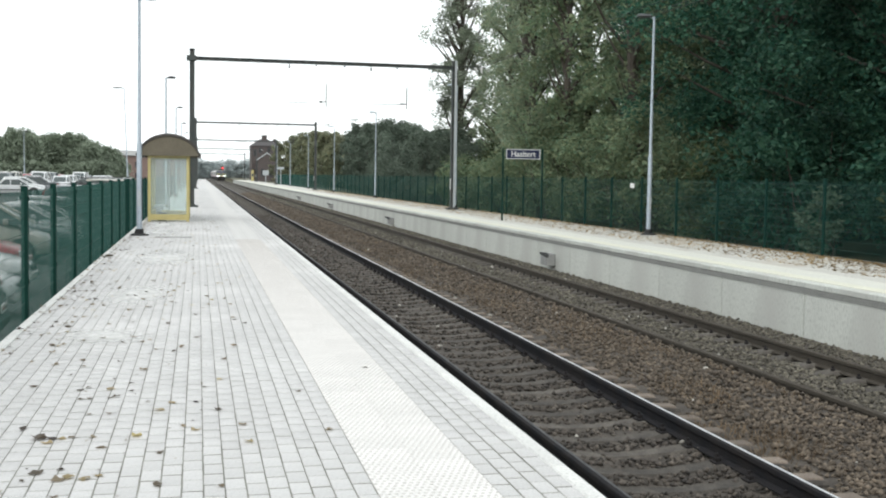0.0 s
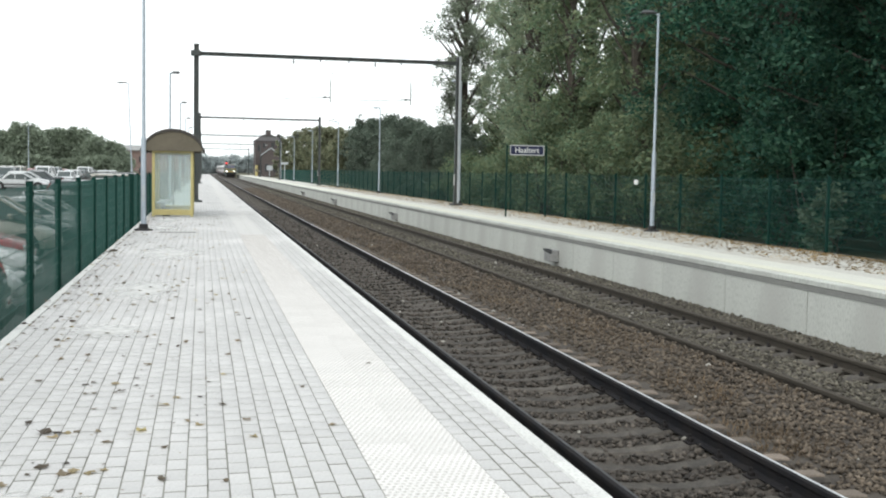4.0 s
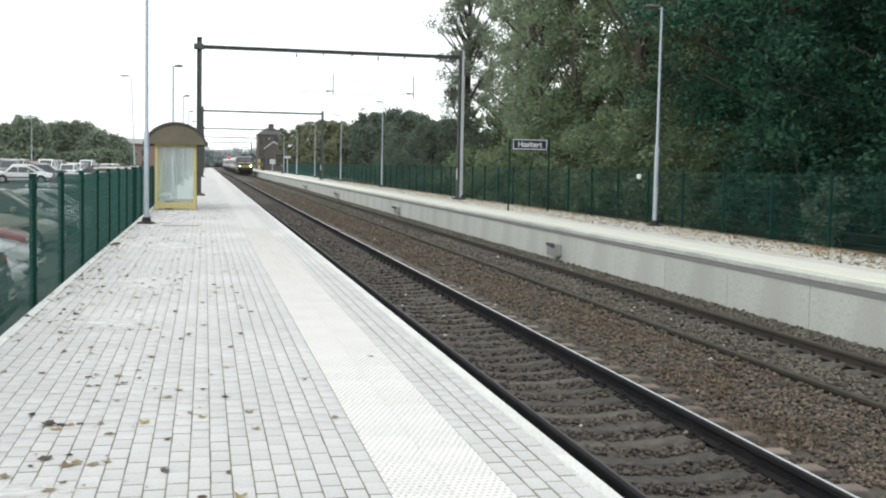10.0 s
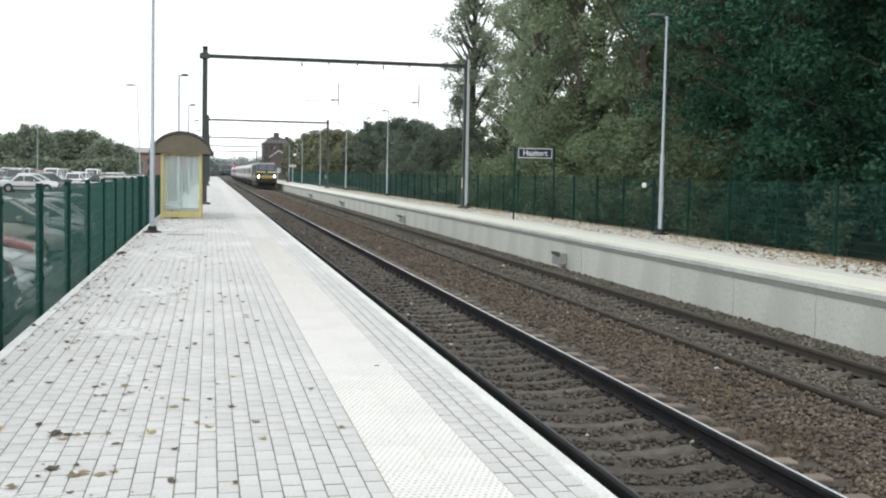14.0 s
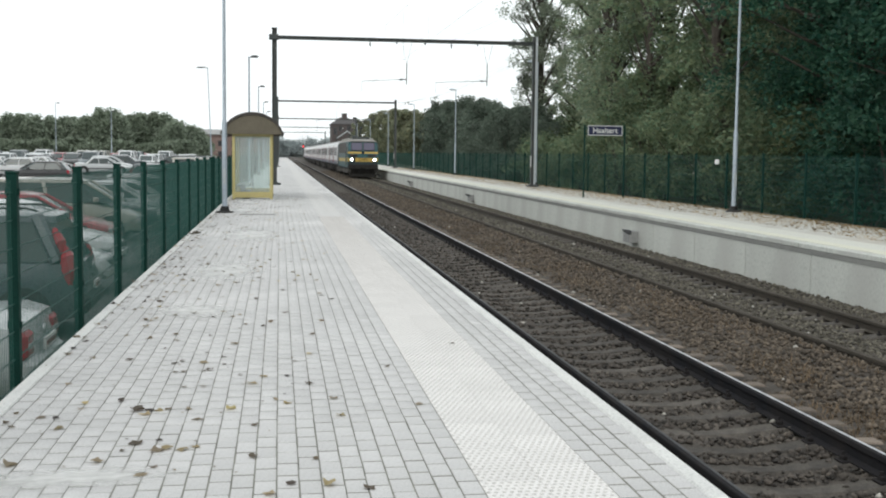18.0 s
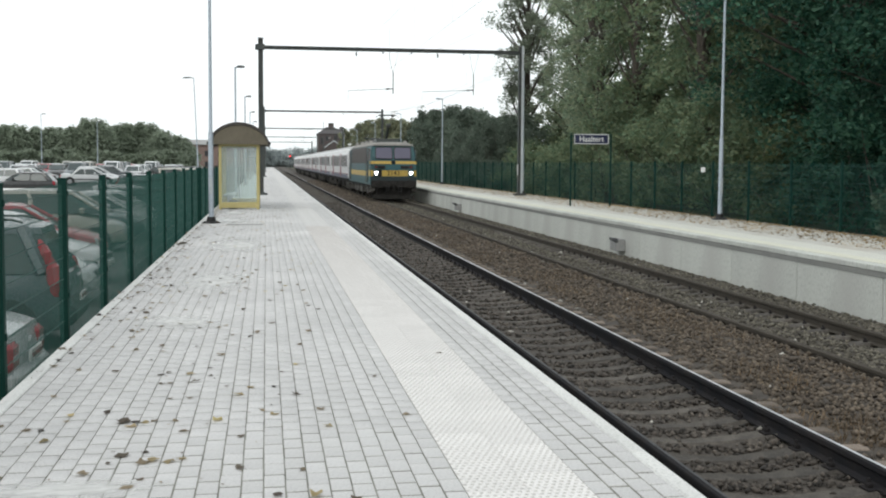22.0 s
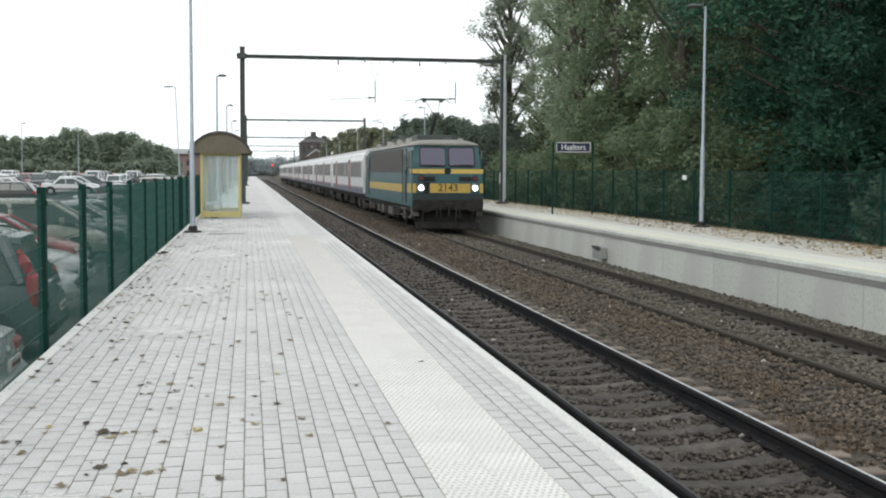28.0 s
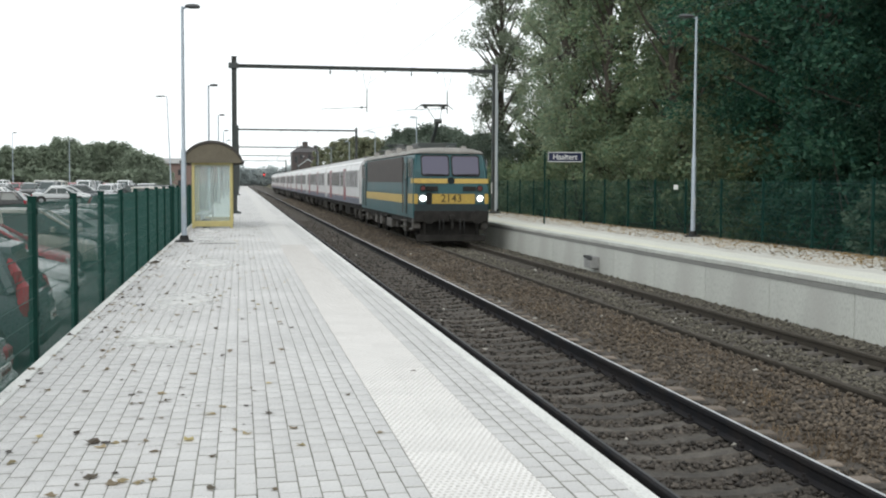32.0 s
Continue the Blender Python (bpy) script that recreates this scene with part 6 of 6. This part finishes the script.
PROTO = {
    "silver_sedan": car("silver saloon car parked tail towards the fence", P_SILVER, 4.5, 1.42, "sedan"),
    "dark_suv": car("dark slate sport utility car with tall red tail lamps", P_DARK, 4.5, 1.68, "suv", True),
    "silver_hatch": car("silver hatchback parked nose towards the platform", P_SILVER, 4.0, 1.45, "hatch"),
    "dark_hatch": car("dark hatchback parked in the station car park", P_BLACK, 4.1, 1.44, "hatch"),
    "red_hatch": car("dark red hatchback parked nose towards the platform", P_RED, 4.1, 1.46, "hatch"),
    "beige_mpv": car("beige grey people carrier parked nose towards the platform", P_BEIGE, 4.4, 1.72, "mpv"),
    "white_hatch": car("white hatchback parked in the station car park", P_WHITE, 4.1, 1.46, "hatch"),
    "blue_sedan": car("dark blue saloon car parked in the station car park", P_BLUE, 4.5, 1.43, "sedan"),
    "white_mpv": car("white people carrier parked in the station car park", P_WHITE, 4.5, 1.75, "mpv"),
}
_placed = set()


def park(kind, x, y, turn):
    m = pose(x, y, park_z(y), 0, 0, turn)
    if kind in _placed:
        return copy_thing(PROTO[kind], m)
    _placed.add(kind)
    PROTO[kind].matrix_basis = m
    return PROTO[kind]


# row along the fence; turn 0 is nose to the platform, 180 is tail to the platform
for _kd, _x, _y, _t in (("dark_hatch", -5.0, 8.4, 180), ("silver_sedan", -4.6, 11.5, 180), ("dark_suv", -4.9, 16.3, 182), ("silver_hatch", -5.0, 20.9, 0), ("white_hatch", -5.35, 24.6, 0), ("red_hatch", -6.1, 29.3, 0),
                        ("beige_mpv", -6.05, 33.1, 0), ("blue_sedan", -5.9, 36.6, 0), ("silver_hatch", -5.6, 39.6, 0), ("silver_sedan", -5.5, 42.3, 0), ("dark_hatch", -5.4, 45.0, 180),
                        ("white_hatch", -5.4, 47.8, 0), ("dark_suv", -5.5, 50.6, 180)):
    park(_kd, _x, _y, _t)
_rr = random.Random(9)
_kinds = list(PROTO) + ["silver_hatch", "blue_sedan", "red_hatch", "dark_hatch"]
for _k in range(14):
    park(_rr.choice(_kinds), -5.4 + _rr.uniform(-0.2, 0.2), 53.7 + _k * 2.8, _rr.choice((0, 180)) + _rr.uniform(-1.5, 1.5))
# scattered cars across the aisle
for _kd, _x, _y, _t in (("dark_hatch", -15.35, 76.0, 180), ("silver_sedan", -14.2, 96.0, 1), ("silver_hatch", -14.4, 101.5, 0), ("blue_sedan", -14.3, 106.0, 181), ("dark_hatch", -9.8, 107.5, 180),
                        ("white_hatch", -19.5, 88.0, 180), ("silver_sedan", -19.3, 95.0, 179), ("dark_hatch", -19.5, 101.0, 0), ("silver_hatch", -22.8, 93.0, 180)):
    park(_kd, _x, _y, _t)
# rows across the back of the car park, cars nose to tail with the line
for _yc in (112, 117.5, 124, 129.5, 136):
    _x = -10.0
    while _x > -0.26 * _yc:
        if _rr.random() < 0.88:
            park(_rr.choice(_kinds), _x, _yc + _rr.uniform(-0.25, 0.25), 270 + _rr.uniform(-1.5, 1.5))
        _x -= 2.6


# ---- fallen leaves ----
def leaf_litter(spots, sizes, seed, mat, name, label, z=0.006):
    """Curled dry leaves: a lobed blade folded along its midrib."""
    r = random.Random(seed)
    v, f = [], []
    for (x, y), s in zip(spots, sizes):
        a = r.uniform(0, 6.28)
        curl, twist = r.choice((0.08, 0.5, 0.9, 1.2)), r.uniform(0, 0.5)
        out = [(-1, 0), (-0.45, 0.42), (0.1, 0.55), (0.35, 0.3), (1, 0), (0.3, -0.32), (0.05, -0.55), (-0.5, -0.4)]
        k, rim = len(v), []
        for u, w in out:
            px, py = u * s * r.uniform(0.75, 1.05), w * s * r.uniform(0.9, 1.5)
            zz = z + abs(py) * curl + (u * u) * s * curl * 0.5 + max(u * w, 0) * twist * s + r.uniform(0, 0.3) * s
            rim.append((x + px * math.cos(a) - py * math.sin(a), y + px * math.sin(a) + py * math.cos(a), zz))
        drop = min(q[2] for q in rim) - z + 0.002
        v += [(q[0], q[1], q[2] - drop) for q in rim]
        f += [(k, k + 1, k + 2, k + 3), (k, k + 3, k + 4, k + 5), (k, k + 5, k + 6, k + 7)]
    return tagged(new(name, raw_mesh(name, v, f, mat)), label, "leaves", kind="stuff")


DARK_SPOTS = [(-1.36, 9.98), (-1.16, 9.8), (-0.95, 10.01), (-0.92, 9.7), (-0.98, 9.29), (-1.48, 8.9), (-1.19, 8.81), (-0.79, 8.72), (-0.84, 8.63), (-0.49, 8.88), (-0.47, 8.54), (-0.8, 8.28), (-0.75, 8.3), (-0.61, 8.32),
              (-0.57, 8.34), (-0.34, 8.15), (-0.01, 8.08), (0.05, 8.66), (0.14, 7.81), (0.22, 9.95), (0.33, 10.72), (-1.48, 7.92), (-0.7, 7.75), (-0.57, 7.76), (-1.06, 7.37), (-1.27, 7.14), (-0.85, 7.06), (-0.74, 7.08)]
NEAR_SPOTS = [(-0.62, 7.07), (-0.54, 6.79), (-0.09, 7.3), (0.28, 7.31), (0.73, 8.39), (0.81, 7.08), (-1.63, 7.05), (-1.37, 6.91), (-0.72, 6.32), (-0.89, 6.12), (-0.2, 5.93), (0.12, 5.85), (-0.98, 5.9), (-0.69, 5.77), (-0.74, 5.63),
              (0.36, 5.31), (-0.01, 5.42), (-0.11, 5.25), (-0.21, 6.63), (-1.46, 6.92), (-0.37, 10.55), (-0.21, 10.44), (-0.15, 10.68), (-0.65, 9.94), (-1.26, 10.49), (-0.43, 9.48), (-1.63, 6.79), (-1.58, 6.7), (1.37, 9.38)]
PALE_SPOTS = [(-0.17, 8.08), (-0.26, 7.83), (0.17, 8.98), (-1.27, 7.29), (-0.8, 7.05), (-0.87, 6.95), (-0.36, 7.07), (-0.01, 7.19), (0.3, 6.83), (-1.31, 6.64), (0.17, 5.38), (-0.51, 6.16), (-0.63, 8.64), (-0.66, 6.13), (-0.58, 6.1)]
BIG_SPOTS = [(-0.92, 7.08), (-0.84, 6.27), (-0.7, 6.1), (-1.4, 5.89)]
_rr = random.Random(21)
_sp, _sz = DARK_SPOTS + NEAR_SPOTS + BIG_SPOTS, [_rr.uniform(0.026, 0.046) for _ in DARK_SPOTS + NEAR_SPOTS] + [0.075, 0.062, 0.06, 0.058]
_ysp, _ysz = list(PALE_SPOTS), [_rr.uniform(0.035, 0.055) for _ in PALE_SPOTS]
for _ in range(46):
    _sp.append((_rr.uniform(-1.7, 0.1), _rr.uniform(5.6, 11)))
    _sz.append(_rr.uniform(0.008, 0.016))
for _ in range(250):
    _y = 10.8 + 30 * _rr.random() ** 1.2
    _sp.append((CURB + 0.05 + 2.3 * _rr.random() ** 1.6, _y))
    _sz.append(_rr.uniform(0.028, 0.05))
for _ in range(60):
    _ysp.append((CURB + 0.05 + 2.5 * _rr.random() ** 1.4, 10.8 + 25 * _rr.random()))
    _ysz.append(_rr.uniform(0.028, 0.045))
for _ in range(260):
    _sp.append((CURB + 0.3 * _rr.random() ** 2, 9 + 30 * _rr.random() ** 0.8))
    _sz.append(_rr.uniform(0.015, 0.04))
for _ in range(70):
    _sp.append((CURB - 0.05 + _rr.uniform(-0.045, 0.06), 8 + 26 * _rr.random()))
    _sz.append(_rr.uniform(0.03, 0.06))
for _ in range(22):
    _sp.append((CURB - 0.02 + _rr.uniform(-0.07, 0.12), 22.5 + _rr.uniform(-0.3, 0.3)))
    _sz.append(_rr.uniform(0.04, 0.07))
leaf_litter(_ysp, _ysz, 6, M_PALELEAF, "fallen_leaves", "flat pale yellow leaves strewn over the platform paving")
leaf_litter(_sp, _sz, 3, M_DRYLEAF, "fallen_leaves", "dry curled brown leaves strewn over the platform paving")
_sp = [(13.5 - 2.1 * _rr.random() ** 2.6, 13 + 110 * _rr.random() ** 1.9) for _ in range(17000)]
leaf_litter(_sp, [_rr.uniform(0.025, 0.052) for _ in _sp], 4, M_DRYLEAF_FAR, "leaf_litter", "drift of tan autumn leaves along the opposite fence")
_sp = [(-1.97 - 0.75 * _rr.random(), 7 + 40 * _rr.random()) for _ in range(900)]
leaf_litter(_sp, [_rr.uniform(0.03, 0.06) for _ in _sp], 5, M_DRYLEAF, "verge_leaves", "brown leaves and weeds on the verge under the fence", -1.0)

# thin films of pale sand swept over the pavers: ragged, see-through towards the rim
def sand_material():
    m = bpy.data.materials.new("thin_pale_sand")
    m.use_nodes = True
    n, l = m.node_tree.nodes, m.node_tree.links
    b = n["Principled BSDF"]
    b.inputs["Base Color"].default_value = (0.72, 0.715, 0.70, 1)
    b.inputs["Roughness"].default_value = 0.95
    co = n.new("ShaderNodeTexCoord")
    ln = n.new("ShaderNodeVectorMath")
    ln.operation = "LENGTH"
    l.new(co.outputs["Object"], ln.inputs[0])
    fall = n.new("ShaderNodeMapRange")
    fall.inputs[1].default_value, fall.inputs[2].default_value, fall.inputs[3].default_value, fall.inputs[4].default_value = 0.2, 1.0, 0.5, -0.35
    l.new(ln.outputs["Value"], fall.inputs[0])
    t = n.new("ShaderNodeTexNoise")
    t.inputs["Scale"].default_value, t.inputs["Detail"].default_value = 5.0, 9.0
    l.new(co.outputs["Object"], t.inputs["Vector"])
    s = n.new("ShaderNodeMath")
    l.new(fall.outputs[0], s.inputs[0])
    l.new(t.outputs["Fac"], s.inputs[1])
    k = n.new("ShaderNodeMapRange")
    k.inputs[1].default_value, k.inputs[2].default_value, k.inputs[4].default_value = 0.45, 1.1, 0.75
    l.new(s.outputs[0], k.inputs[0])
    tr = n.new("ShaderNodeBsdfTransparent")
    x = n.new("ShaderNodeMixShader")
    l.new(k.outputs[0], x.inputs[0])
    l.new(tr.outputs[0], x.inputs[1])
    l.new(b.outputs[0], x.inputs[2])
    l.new(x.outputs[0], n["Material Output"].inputs[0])
    return m


M_SAND = sand_material()
for _cx, _cy, _sx, _sy, _tz in ((-1.05, 5.62, 0.75, 0.3, 6), (-0.75, 15.4, 0.75, 2.2, -5), (-0.9, 11.5, 0.6, 0.9, 10), (-0.6, 22.0, 0.9, 3.0, 0), (-1.1, 36.5, 0.75, 3.2, 0), (-1.05, 42.4, 0.6, 2.0, 0), (-1.0, 31.5, 0.75, 2.4, 0)):
    _g = Geo()
    _ring = [(math.cos(2 * math.pi * k / 28), math.sin(2 * math.pi * k / 28)) for k in range(28)]
    _g.v = [(0, 0, 0)] + [(x * q, y * q, 0) for q in (0.35, 0.7, 1.0) for x, y in _ring]
    _g.f = [(0, 1 + k, 1 + (k + 1) % 28) for k in range(28)] + [(1 + r * 28 + k, 1 + (r + 1) * 28 + k, 1 + (r + 1) * 28 + (k + 1) % 28, 1 + r * 28 + (k + 1) % 28) for r in (0, 1) for k in range(28)]
    o = tagged(part("sand_film", _g, M_SAND), "thin film of pale dry sand over the pavers", "sand", kind="stuff")
    o.matrix_basis = pose(_cx, _cy, 0.0045, 0, 0, _tz) @ Matrix.Diagonal((_sx, _sy, 1, 1))

# ---- the pavers closest to the camera, one by one ----
_meshes = {}
for x, y, w, h in _near:
    key = (round(w, 4), round(h, 4))
    if key not in _meshes:
        a, b, c = w / 2, h / 2, 0.004
        _meshes[key] = mesh("paver", Geo().box(-a, a, -b, b, -0.03, 0.0, 0.003), M_PAVER)
    part("paver", _meshes[key], None, near_platform, at=pose(x, y, _rng.uniform(-0.0015, 0.002), _rng.uniform(-0.25, 0.25), _rng.uniform(-0.25, 0.25), 0))


# ---- what moves ----
def motions():
    walk(loco, [(t, pose(TX, d + 0.05, RAILZ - 0.05)) for t, d in RUN])
    for i, c in enumerate(coaches):
        back = 17.6 + 0.75 + i * COACH
        walk(c, [(t, pose(TX, d + 0.05 + back, RAILZ - 0.05)) for t, d in RUN])


motions()
